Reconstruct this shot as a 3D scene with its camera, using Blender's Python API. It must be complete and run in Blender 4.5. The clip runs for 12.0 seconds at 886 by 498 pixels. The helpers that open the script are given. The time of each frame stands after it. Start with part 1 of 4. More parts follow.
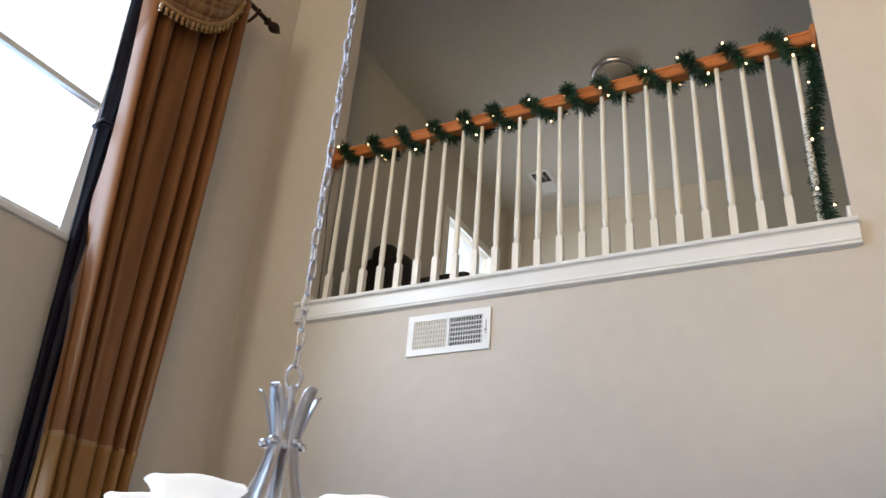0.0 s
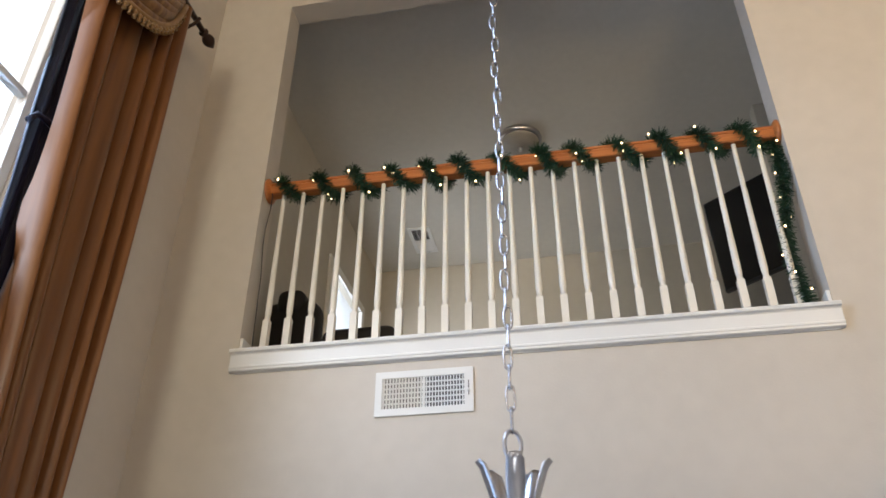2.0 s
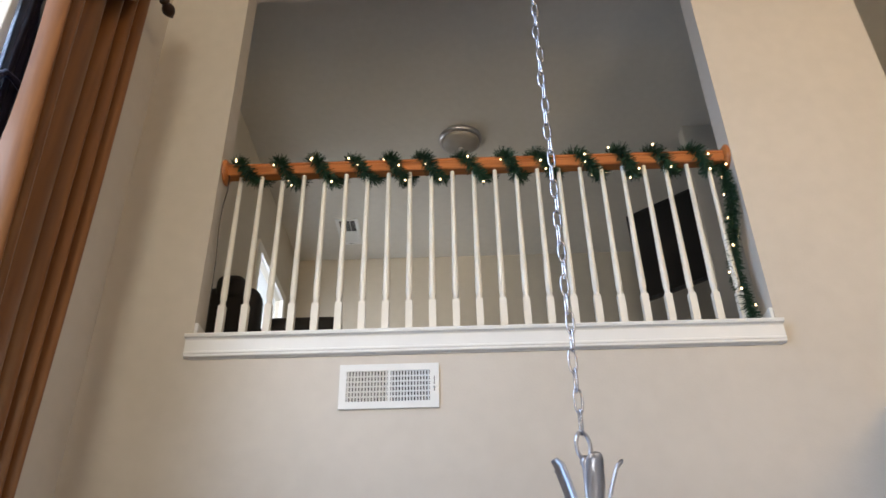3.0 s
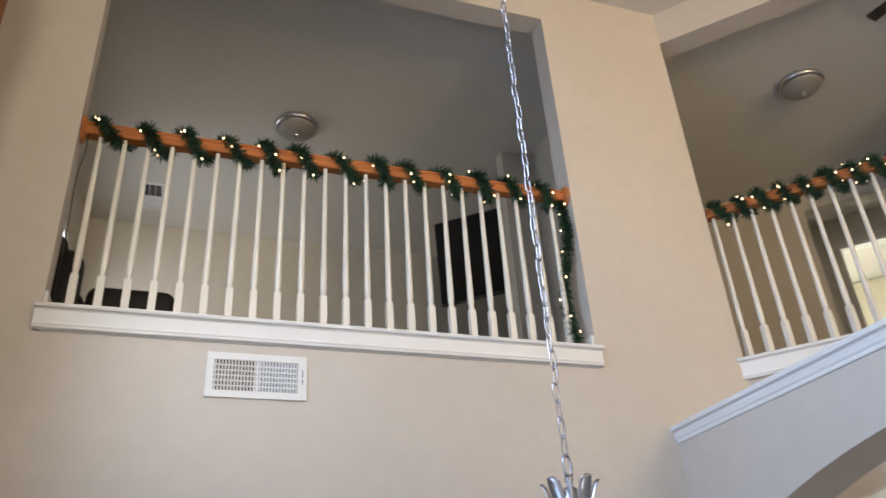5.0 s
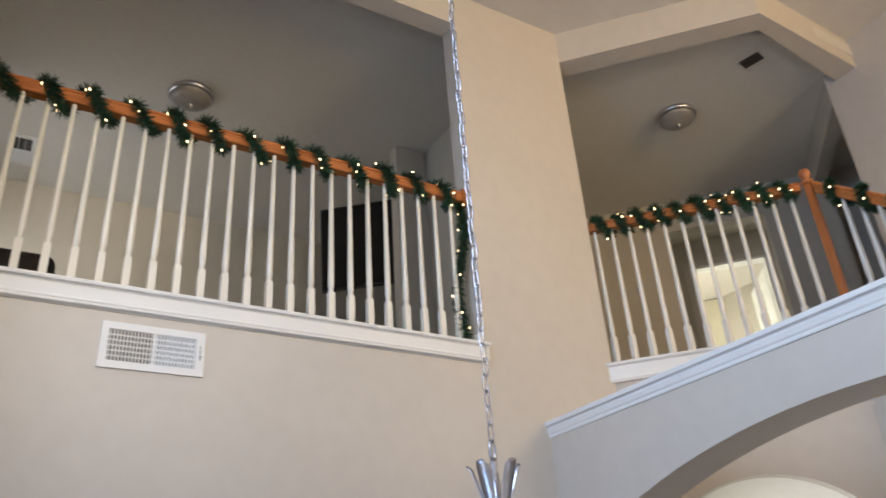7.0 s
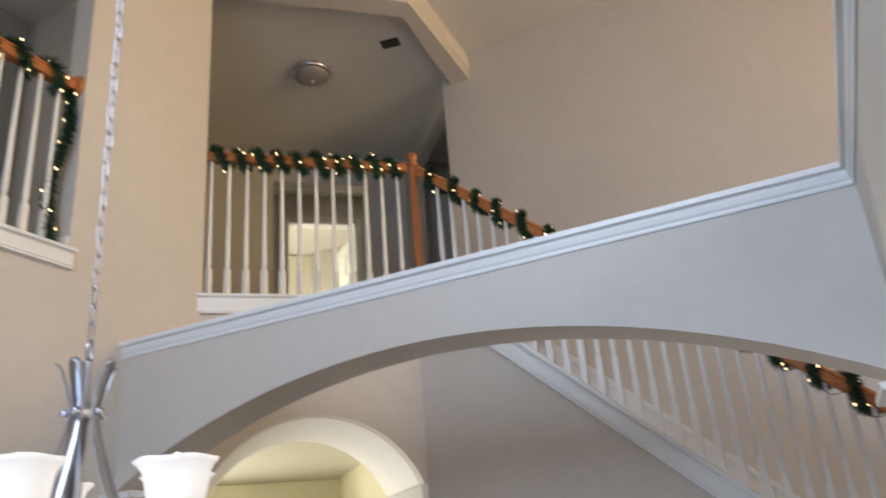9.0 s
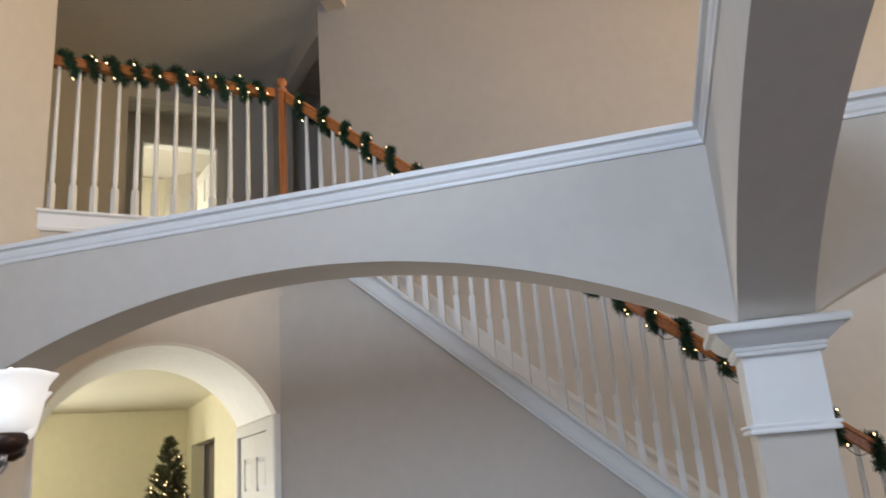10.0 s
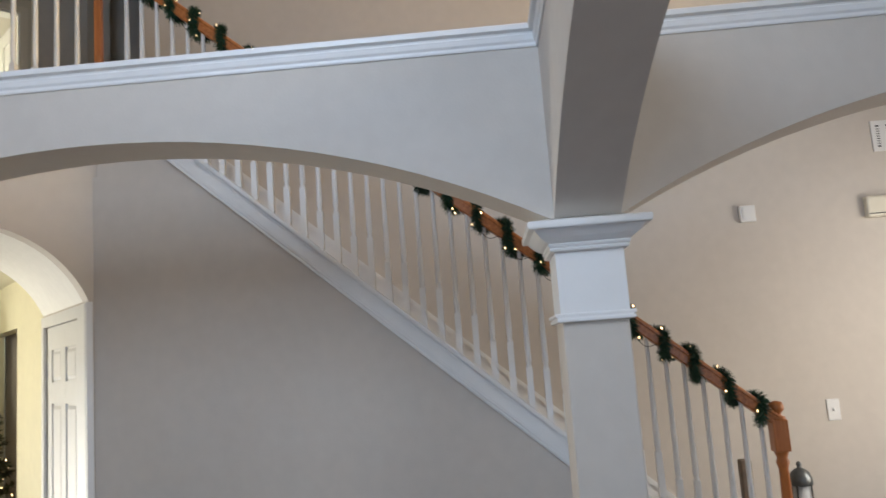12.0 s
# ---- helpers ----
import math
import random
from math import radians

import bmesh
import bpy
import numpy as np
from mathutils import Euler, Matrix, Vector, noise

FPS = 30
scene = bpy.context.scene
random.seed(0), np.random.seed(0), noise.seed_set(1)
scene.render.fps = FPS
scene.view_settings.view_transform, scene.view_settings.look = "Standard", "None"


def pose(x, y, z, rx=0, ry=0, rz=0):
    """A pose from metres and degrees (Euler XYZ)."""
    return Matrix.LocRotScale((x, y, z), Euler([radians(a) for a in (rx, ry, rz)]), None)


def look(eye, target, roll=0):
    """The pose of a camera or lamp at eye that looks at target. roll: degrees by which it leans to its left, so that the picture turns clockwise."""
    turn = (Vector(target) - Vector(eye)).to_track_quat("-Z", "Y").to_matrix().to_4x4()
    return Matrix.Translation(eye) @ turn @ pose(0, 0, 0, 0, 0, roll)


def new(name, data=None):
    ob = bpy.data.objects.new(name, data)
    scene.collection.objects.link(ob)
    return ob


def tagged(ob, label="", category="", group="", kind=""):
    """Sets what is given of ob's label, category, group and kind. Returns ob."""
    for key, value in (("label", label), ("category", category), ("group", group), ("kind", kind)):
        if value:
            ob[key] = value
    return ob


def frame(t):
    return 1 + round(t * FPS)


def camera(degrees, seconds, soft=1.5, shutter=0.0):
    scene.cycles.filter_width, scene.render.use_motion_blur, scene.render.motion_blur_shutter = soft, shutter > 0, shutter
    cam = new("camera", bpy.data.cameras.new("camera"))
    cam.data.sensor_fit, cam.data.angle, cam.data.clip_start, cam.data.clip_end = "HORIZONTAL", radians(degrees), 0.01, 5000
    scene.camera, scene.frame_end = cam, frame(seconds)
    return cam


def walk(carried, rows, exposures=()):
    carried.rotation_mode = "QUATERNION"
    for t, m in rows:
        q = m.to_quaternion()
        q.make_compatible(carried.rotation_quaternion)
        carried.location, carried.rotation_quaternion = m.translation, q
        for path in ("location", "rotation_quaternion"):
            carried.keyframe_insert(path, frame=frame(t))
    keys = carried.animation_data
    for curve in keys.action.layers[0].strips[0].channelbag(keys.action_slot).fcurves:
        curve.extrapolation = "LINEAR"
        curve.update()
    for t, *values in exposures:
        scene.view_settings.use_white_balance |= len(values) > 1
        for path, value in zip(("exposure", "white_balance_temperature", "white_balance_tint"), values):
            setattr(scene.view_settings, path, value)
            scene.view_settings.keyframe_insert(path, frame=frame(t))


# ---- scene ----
cam = camera(59.85, 12.0, soft=1.5, shutter=0.5)
# seconds, eye x, y, z, yaw, pitch, roll
ROWS = [
    (0.0, -0.028, 0.009, 1.675, 27.49, 27.00, -3.96),
    (0.5, -0.237, 0.000, 1.667, 25.43, 28.23, -3.75),
    (1.0, -0.457, 0.014, 1.704, 21.56, 30.68, -3.23),
    (1.5, -0.664, -0.017, 1.702, 16.12, 32.23, -1.70),
    (2.0, -0.870, -0.086, 1.721, 10.77, 31.89, -0.18),
    (2.5, -1.036, -0.132, 1.722, 6.22, 31.34, 0.33),
    (4.5, -1.674, -0.205, 1.736, -13.84, 30.69, 3.45),
    (5.0, -1.775, -0.268, 1.753, -18.95, 29.08, 3.48),
    (5.5, -1.813, -0.287, 1.763, -22.35, 28.36, 3.10),
    (6.0, -1.832, -0.295, 1.762, -23.77, 28.36, 2.74),
    (6.5, -1.913, -0.285, 1.741, -25.79, 28.18, 3.34),
    (8.5, -2.111, -0.207, 1.691, -55.28, 23.89, 3.99),
    (9.0, -2.087, -0.186, 1.668, -63.29, 21.40, 4.56),
    (9.5, -2.077, -0.182, 1.658, -69.49, 18.60, 4.60),
    (10.0, -2.076, -0.173, 1.647, -74.05, 16.12, 4.35),
    (10.5, -2.074, -0.161, 1.630, -77.42, 13.93, 3.95),
    (11.0, -2.075, -0.158, 1.614, -80.87, 11.80, 3.87),
    (11.5, -2.071, -0.159, 1.606, -84.16, 9.77, 4.07),
    (12.0, -2.077, -0.174, 1.599, -86.82, 8.00, 4.22),
]
walk(cam, [(t, pose(x, y, z, 90 + pitch, roll, yaw)) for t, x, y, z, yaw, pitch, roll in ROWS],
     [(0.0, 0.12, 5850, 9), (6.0, 0.06, 5850, 11), (8.7, -0.06, 6250, 11), (12.0, -0.15, 6300, 10)])

# ---- world and large lights ----
world = bpy.data.worlds.new("overcast_sky")
scene.world = world
world.use_nodes = True
wn = world.node_tree.nodes
sky = wn.new("ShaderNodeTexSky")
sky.sky_type = "NISHITA"
sky.sun_disc = False
sky.sun_elevation, sky.sun_rotation = radians(22), radians(208)
wn["Background"].inputs[1].default_value = 0.12
world.node_tree.links.new(sky.outputs[0], wn["Background"].inputs[0])

# soft veiled sun from the south-south-west
sun_lamp = bpy.data.lights.new("veiled_sun", "SUN")
sun_lamp.energy, sun_lamp.angle, sun_lamp.color = 1.0, radians(24), (0.96, 0.99, 1.0)
new("veiled_sun", sun_lamp).matrix_world = look((0, 0, 0), (0.40, 0.87, -0.36))


def area_lamp(name, at, target, w, h, watts, colour, spread=180):
    """A rectangular area lamp: daylight at an opening, or added fill."""
    lamp = bpy.data.lights.new(name, "AREA")
    lamp.shape, lamp.size, lamp.size_y = "RECTANGLE", w, h
    lamp.energy, lamp.color, lamp.spread = watts, colour, radians(spread)
    ob = new(name, lamp)
    ob.matrix_world = look(at, target)
    return ob


area_lamp("daylight_dining_upper", (-2.79, 0.85, 3.82), (-0.2, 0.35, 2.55), 1.66, 1.56, 50, (0.58, 0.75, 1.0), 150)
area_lamp("daylight_dining_lower", (-2.79, 1.13, 1.45), (-0.5, 0.6, 1.4), 1.10, 1.36, 16, (0.50, 0.70, 1.0), 180)
area_lamp("daylight_living", (-2.79, -2.2, 1.55), (-0.2, -1.8, 1.6), 1.56, 1.40, 17, (0.66, 0.80, 1.0), 180)
# two warm fill lamps added out of view to brighten the upper walls
area_lamp("living_front_fill", (-1.9, -4.38, 3.62), (-1.5, 2.0, 4.1), 1.16, 1.5, 19, (1.0, 0.84, 0.60), 72)
area_lamp("foyer_warm_fill", (1.7, -3.33, 4.1), (0.9, 2.0, 5.1), 1.4, 1.4, 43, (1.0, 0.66, 0.29), 98)
area_lamp("daylight_front_door", (1.7, -3.33, 1.5), (2.7, -1.6, 1.4), 0.9, 1.7, 31, (1.0, 0.90, 0.78))
area_lamp("daylight_loft", (-2.80, 5.06, 4.15), (-1.5, 5.6, 4.35), 0.78, 1.02, 14, (1.0, 0.99, 0.95), 150)

# ---- materials ----


def paint(name, colour, rough=0.6, grain=0.03, scale=18.0, bump=0.04, metal=0.0, bump_scale=120.0):
    """A painted or plain surface: soft large stains, a fine grain and a light relief."""
    m = bpy.data.materials.new(name)
    m.use_nodes = True
    n, l = m.node_tree.nodes, m.node_tree.links
    b = n["Principled BSDF"]
    b.inputs["Roughness"].default_value = rough
    b.inputs["Metallic"].default_value = metal
    co = n.new("ShaderNodeTexCoord")
    big, fine = n.new("ShaderNodeTexNoise"), n.new("ShaderNodeTexNoise")
    big.inputs["Scale"].default_value, big.inputs["Detail"].default_value = 1.7, 3
    fine.inputs["Scale"].default_value, fine.inputs["Detail"].default_value = scale, 4
    add = n.new("ShaderNodeMath")
    add.operation = "ADD"
    ramp = n.new("ShaderNodeValToRGB")
    c = Vector(colour)
    ramp.color_ramp.elements[0].position, ramp.color_ramp.elements[1].position = 0.6, 1.0
    ramp.color_ramp.elements[0].color = (*(c * (1 - 2 * grain)), 1)
    ramp.color_ramp.elements[1].color = (*(c * (1 + grain)), 1)
    l.new(co.outputs["Object"], big.inputs["Vector"])
    l.new(co.outputs["Object"], fine.inputs["Vector"])
    l.new(big.outputs["Fac"], add.inputs[0])
    l.new(fine.outputs["Fac"], add.inputs[1])
    half = n.new("ShaderNodeMath")
    half.operation = "MULTIPLY"
    half.inputs[1].default_value = 0.78
    l.new(add.outputs[0], half.inputs[0])
    l.new(half.outputs[0], ramp.inputs["Fac"])
    l.new(ramp.outputs["Color"], b.inputs["Base Color"])
    if bump:
        tex = n.new("ShaderNodeTexNoise")
        tex.inputs["Scale"].default_value, tex.inputs["Detail"].default_value = bump_scale, 3
        bn = n.new("ShaderNodeBump")
        bn.inputs["Strength"].default_value, bn.inputs["Distance"].default_value = bump, 0.01
        l.new(co.outputs["Object"], tex.inputs["Vector"])
        l.new(tex.outputs["Fac"], bn.inputs["Height"])
        l.new(bn.outputs["Normal"], b.inputs["Normal"])
    return m


def wood(name, dark, light, rough=0.32, stretch=(2.0, 30.0, 30.0)):
    m = bpy.data.materials.new(name)
    m.use_nodes = True
    n, l = m.node_tree.nodes, m.node_tree.links
    b = n["Principled BSDF"]
    b.inputs["Roughness"].default_value = rough
    co, mp, tex = n.new("ShaderNodeTexCoord"), n.new("ShaderNodeMapping"), n.new("ShaderNodeTexNoise")
    mp.inputs["Scale"].default_value = stretch
    tex.inputs["Scale"].default_value, tex.inputs["Detail"].default_value, tex.inputs["Distortion"].default_value = 2.0, 6, 0.6
    ramp = n.new("ShaderNodeValToRGB")
    ramp.color_ramp.elements[0].position, ramp.color_ramp.elements[1].position = 0.3, 0.7
    ramp.color_ramp.elements[0].color, ramp.color_ramp.elements[1].color = (*dark, 1), (*light, 1)
    l.new(co.outputs["Object"], mp.inputs["Vector"])
    l.new(mp.outputs["Vector"], tex.inputs["Vector"])
    l.new(tex.outputs["Fac"], ramp.inputs["Fac"])
    l.new(ramp.outputs["Color"], b.inputs["Base Color"])
    bn = n.new("ShaderNodeBump")
    bn.inputs["Strength"].default_value, bn.inputs["Distance"].default_value = 0.12, 0.004
    l.new(tex.outputs["Fac"], bn.inputs["Height"])
    l.new(bn.outputs["Normal"], b.inputs["Normal"])
    return m


def glow(name, colour, strength, base=(0.9, 0.9, 0.88), rough=0.3):
    m = bpy.data.materials.new(name)
    m.use_nodes = True
    b = m.node_tree.nodes["Principled BSDF"]
    b.inputs["Base Color"].default_value = (*base, 1)
    b.inputs["Roughness"].default_value = rough
    b.inputs["Emission Color"].default_value = (*colour, 1)
    b.inputs["Emission Strength"].default_value = strength
    return m


def clear_glass(name):
    m = bpy.data.materials.new(name)
    m.use_nodes = True
    b = m.node_tree.nodes["Principled BSDF"]
    b.inputs["Transmission Weight"].default_value, b.inputs["Roughness"].default_value, b.inputs["IOR"].default_value = 1.0, 0.02, 1.45
    return m


WALL = paint("greige_wall_paint", (0.60, 0.552, 0.492), 0.62, 0.02, 14, 0.05)
YELLOW = paint("cream_yellow_wall_paint", (0.66, 0.615, 0.43), 0.65, 0.02, 14, 0.05)
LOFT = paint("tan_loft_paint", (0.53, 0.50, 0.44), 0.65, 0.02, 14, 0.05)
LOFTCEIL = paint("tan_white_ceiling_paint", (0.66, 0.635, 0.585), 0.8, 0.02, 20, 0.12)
CEIL = paint("ceiling_paint", (0.66, 0.63, 0.58), 0.8, 0.02, 20, 0.12)
TRIM = paint("white_trim_paint", (0.80, 0.80, 0.79), 0.35, 0.012, 10, 0.02)
IVORY = paint("ivory_baluster_paint", (0.80, 0.77, 0.70), 0.38, 0.02, 14, 0.02)
OAK = wood("honey_oak", (0.34, 0.105, 0.025), (0.54, 0.20, 0.055))
OAKPOST = wood("honey_oak_post", (0.34, 0.105, 0.025), (0.50, 0.18, 0.05), 0.32, (30.0, 30.0, 2.0))
CARPET = paint("beige_carpet", (0.54, 0.47, 0.39), 0.95, 0.12, 90, 0.5)
FLOORWOOD = wood("floor_wood", (0.07, 0.035, 0.018), (0.13, 0.065, 0.03), 0.4, (3, 18, 18))
NICKEL = paint("brushed_nickel", (0.56, 0.55, 0.58), 0.32, 0.03, 40, 0.02, 1.0)
CHROME = paint("bright_chain_steel", (0.52, 0.52, 0.56), 0.26, 0.02, 40, 0.0, 1.0)
BRONZE = paint("dark_bronze", (0.055, 0.03, 0.022), 0.4, 0.1, 30, 0.1, 0.6)
BLACK = paint("black_plastic", (0.012, 0.012, 0.012), 0.35, 0.1, 30, 0.0)
LEATHER = paint("dark_brown_leather", (0.011, 0.008, 0.007), 0.6, 0.15, 12, 0.3)
PINE = paint("pine_needles", (0.012, 0.050, 0.024), 0.6, 0.25, 30, 0.0)
PINELIGHT = paint("light_pine_needles", (0.03, 0.085, 0.042), 0.6, 0.2, 30, 0.0)
TWIG = paint("green_wire", (0.02, 0.05, 0.02), 0.6, 0.1, 30, 0.0)
BULB = glow("warm_fairy_light", (1.0, 0.64, 0.30), 9.0)
SHADE = glow("lit_frosted_glass", (1.0, 0.94, 0.88), 0.6)
DOME = paint("frosted_glass_dome", (0.30, 0.28, 0.255), 0.35, 0.10, 9, 0.0)
GLASS = clear_glass("window_glass")
BLIND = paint("white_blind", (0.78, 0.80, 0.82), 0.5, 0.02, 20, 0.0)
CREAM = paint("cream_plastic", (0.72, 0.68, 0.56), 0.4, 0.02, 20, 0.0)
# near-black colour that stands for the shade inside small recesses
RECESS_SHADE = paint("recess_shade", (0.03, 0.03, 0.032), 0.8, 0.1, 20, 0.0)


def satin(name, dark, light, rough=0.38):
    m = wood(name, dark, light, rough, (14.0, 14.0, 0.8))
    b = m.node_tree.nodes["Principled BSDF"]
    b.inputs["Specular IOR Level"].default_value = 0.35
    b.inputs["Sheen Weight"].default_value = 0.1
    b.inputs["Sheen Roughness"].default_value = 0.4
    return m


GOLD = satin("gold_brown_satin", (0.155, 0.060, 0.020), (0.225, 0.092, 0.027), 0.34)
GOLDTRIM = satin("pale_gold_satin", (0.25, 0.14, 0.055), (0.36, 0.22, 0.09))
NAVY = satin("navy_sheer_fabric", (0.010, 0.008, 0.022), (0.03, 0.025, 0.06), 0.5)
nn, nl = NAVY.node_tree.nodes, NAVY.node_tree.links
sheer_mix, sheer_gap = nn.new("ShaderNodeMixShader"), nn.new("ShaderNodeBsdfTransparent")
sheer_gap.inputs[0].default_value = (0.42, 0.50, 0.60, 1)
sheer_mix.inputs[0].default_value = 0.32
nl.new(nn["Principled BSDF"].outputs[0], sheer_mix.inputs[1])
nl.new(sheer_gap.outputs[0], sheer_mix.inputs[2])
nl.new(sheer_mix.outputs[0], nn["Material Output"].inputs[0])

# ---- mesh tools ----


def box(bm, x0, y0, z0, x1, y1, z1, bevel=0.0):
    r = bmesh.ops.create_cube(bm, size=1.0)
    for v in r["verts"]:
        v.co = Vector(((v.co.x + 0.5) * (x1 - x0) + x0, (v.co.y + 0.5) * (y1 - y0) + y0, (v.co.z + 0.5) * (z1 - z0) + z0))
    if bevel:
        es = {e for v in r["verts"] for e in v.link_edges}
        bmesh.ops.bevel(bm, geom=list(es), offset=bevel, segments=2, profile=0.5, affect="EDGES")
    return bm


def prism(bm, pts, fn):
    """A closed solid from an outline; fn(a, b, c) gives the place, c is 0 on one face and 1 on the other."""
    lo = [bm.verts.new(fn(a, b, 0)) for a, b in pts]
    hi = [bm.verts.new(fn(a, b, 1)) for a, b in pts]
    fs = [bm.faces.new(lo), bm.faces.new(hi[::-1])]
    n = len(pts)
    for i in range(n):
        j = (i + 1) % n
        fs.append(bm.faces.new((lo[i], hi[i], hi[j], lo[j])))
    bmesh.ops.recalc_face_normals(bm, faces=fs)
    return bm


def tube(bm, path, radius, seg=8, closed=False, caps=True):
    """A round bar along a path; radius is a number or one for each point."""
    n = len(path)
    path = [Vector(p) for p in path]
    rings = []
    up = Vector((0.13, 0.21, 0.97)).normalized()
    for i, p in enumerate(path):
        a = path[(i - 1) % n] if closed or i else path[0]
        b = path[(i + 1) % n] if closed or i < n - 1 else path[-1]
        d = (b - a).normalized()
        s = d.cross(up)
        if s.length < 0.05:
            s = d.cross(Vector((1, 0, 0)))
        s.normalize()
        t = s.cross(d).normalized()
        r = radius[i] if isinstance(radius, (list, tuple)) else radius
        rings.append([bm.verts.new(p + r * (math.cos(k) * s + math.sin(k) * t)) for k in [2 * math.pi * q / seg for q in range(seg)]])
    for i in range(n if closed else n - 1):
        A, B = rings[i], rings[(i + 1) % n]
        for q in range(seg):
            f = bm.faces.new((A[q], A[(q + 1) % seg], B[(q + 1) % seg], B[q]))
            f.smooth = True
    if caps and not closed:
        bm.faces.new(rings[0][::-1])
        bm.faces.new(rings[-1])
    return bm


def lathe(bm, prof, at=(0, 0, 0), seg=24, axis=None, smooth=True):
    """Turns (radius, height) pairs round an axis through at."""
    z = Vector(axis).normalized() if axis else Vector((0, 0, 1))
    x = z.orthogonal().normalized()
    y = z.cross(x)
    at = Vector(at)
    rings = []
    for r, h in prof:
        if r < 1e-5:
            rings.append([bm.verts.new(at + z * h)])
        else:
            rings.append([bm.verts.new(at + z * h + r * (math.cos(a) * x + math.sin(a) * y)) for a in [2 * math.pi * q / seg for q in range(seg)]])
    for A, B in zip(rings, rings[1:]):
        for q in range(seg):
            p = (q + 1) % seg
            vs = [A[q % len(A)], A[p % len(A)], B[p % len(B)], B[q % len(B)]]
            vs = [v for i, v in enumerate(vs) if v not in vs[:i]]
            if len(vs) > 2:
                f = bm.faces.new(vs)
                f.smooth = smooth
    return bm


def link(name, bm, mat):
    me = bpy.data.meshes.new(name)
    bmesh.ops.recalc_face_normals(bm, faces=bm.faces)
    bm.to_mesh(me)
    bm.free()
    me.materials.append(mat)
    return new(name, me)


def base(name, at, label, category, group=""):
    ob = new(name)
    ob.location = at
    ob.empty_display_size = 0.1
    return tagged(ob, label, category, group)


def part(name, bm, mat, parent, label=""):
    """One mesh, in world places, under a thing or a part of a thing."""
    ob = link(name, bm, mat)
    ob.parent = parent
    at = parent.location if parent.type == "EMPTY" else (parent.parent.location if parent.parent else (0, 0, 0))
    ob.matrix_parent_inverse = Matrix.Translation(-Vector(at)) if parent.type == "EMPTY" else Matrix.Identity(4)
    if label:
        tagged(ob, label)
    return ob


def same_part(ob, name, at):
    """A further part on the mesh of ob, shifted by at."""
    c = ob.copy()
    c.name = name
    scene.collection.objects.link(c)
    c.location = at
    return c


def structure(name, bm, mat, label, category="wall"):
    return tagged(link(name, bm, mat), label, category, kind="structure")


NB = bmesh.new

# ---- the large structure ----
XW, XB, XF = -2.68, 0.42, 2.85      # window wall, beam face, far foyer wall
YN, YS, YC = 2.66, -4.30, -0.432                # balcony wall, front wall
T = 0.23                            # beams and column
ZTOP, ZCEIL, ZLOFT = 2.688, 5.43, 5.30
Z2 = 2.95                           # upper floor
A2, U2, W2 = Vector((0.91, 2.66)), Vector((0.676, -0.737)), Vector((0.737, 0.676))


def dg(u, w, z):
    """A place by the slanting wall: along it, behind it, height."""
    p = A2 + u * U2 + w * W2
    return Vector((p.x, p.y, z))


def arc(c0, c1, spring, apex, n=28):
    """Points of a shallow arch from c0 to c1."""
    h = (c1 - c0) / 2
    d = apex - spring
    r = (h * h + d * d) / (2 * d)
    mid = (c0 + c1) / 2
    a = math.asin(abs(h) / r)
    sgn = 1 if h > 0 else -1
    return [(mid + sgn * r * math.sin(-a + 2 * a * i / n), apex - r + r * math.cos(-a + 2 * a * i / n)) for i in range(n + 1)]


b = NB()
box(b, -3.2, -4.8, -0.2, 5.6, 6.4, 0)
structure("floor", b, FLOORWOOD, "brown wooden ground floor", "floor")

# window wall with two window openings (dining) and one (living room)
b = NB()
for y0, y1, z0, z1 in ((YS, -3.0, 0, ZCEIL), (-3.0, -1.4, 0, 0.8), (-3.0, -1.4, 2.3, ZCEIL), (-1.4, 0.0, 0, ZCEIL),
                       (0.0, 0.55, 0, 3.003), (0.55, 1.70, 0, 0.75), (0.55, 1.70, 2.15, 3.003), (0.0, 1.70, 4.62, ZCEIL), (1.70, YN, 0, ZCEIL)):
    box(b, XW - 0.16, y0, z0, XW, y1, z1)
structure("wall_west", b, WALL, "greige painted two-storey window wall")

# balcony wall: low part, piers and header round the opening
b = NB()
OX0, OX1, OZ0, OZ1 = -2.270, 0.074, 2.95, 5.165
for x0, x1, z0, z1 in ((XW - 0.16, OX0, 0, ZCEIL), (OX0, OX1, 0, OZ0), (OX0, OX1, OZ1, ZCEIL), (OX1, 0.91, 0, ZCEIL)):
    box(b, x0, YN, z0, x1, YN + 0.13, z1)
structure("wall_north", b, WALL, "greige painted wall with a wide balcony opening above")

# slanting wall with the arched passage, the upper header and the header's return
b = NB()
arch = arc(0.03, 1.165, 2.015, 2.39)
pts = [(0.0, Z2), (0.0, 0.0), (0.03, 0.0)] + arch + [(1.165, 0.0), (1.228, 0.0), (1.228, Z2)]
prism(b, pts, lambda a, z, c: dg(a, 0.10 * c, z))
structure("wall_slanting", b, WALL, "greige slanting wall with an arched passage opening")
b = NB()
prism(b, [(0, 5.182), (1.285, 5.182), (1.285, ZCEIL), (0, ZCEIL)], lambda a, z, c: dg(a, 0.16 * c, z))
prism(b, [tuple(dg(1.2851, 0, 0).xy), (XF, 1.75), (XF, 1.91), tuple(dg(1.2851, 0.16, 0).xy)], lambda x, y, c: (x, y, 5.182 + (ZCEIL - 5.182) * c))
structure("header_landing", b, WALL, "greige header above the landing railing", "header")

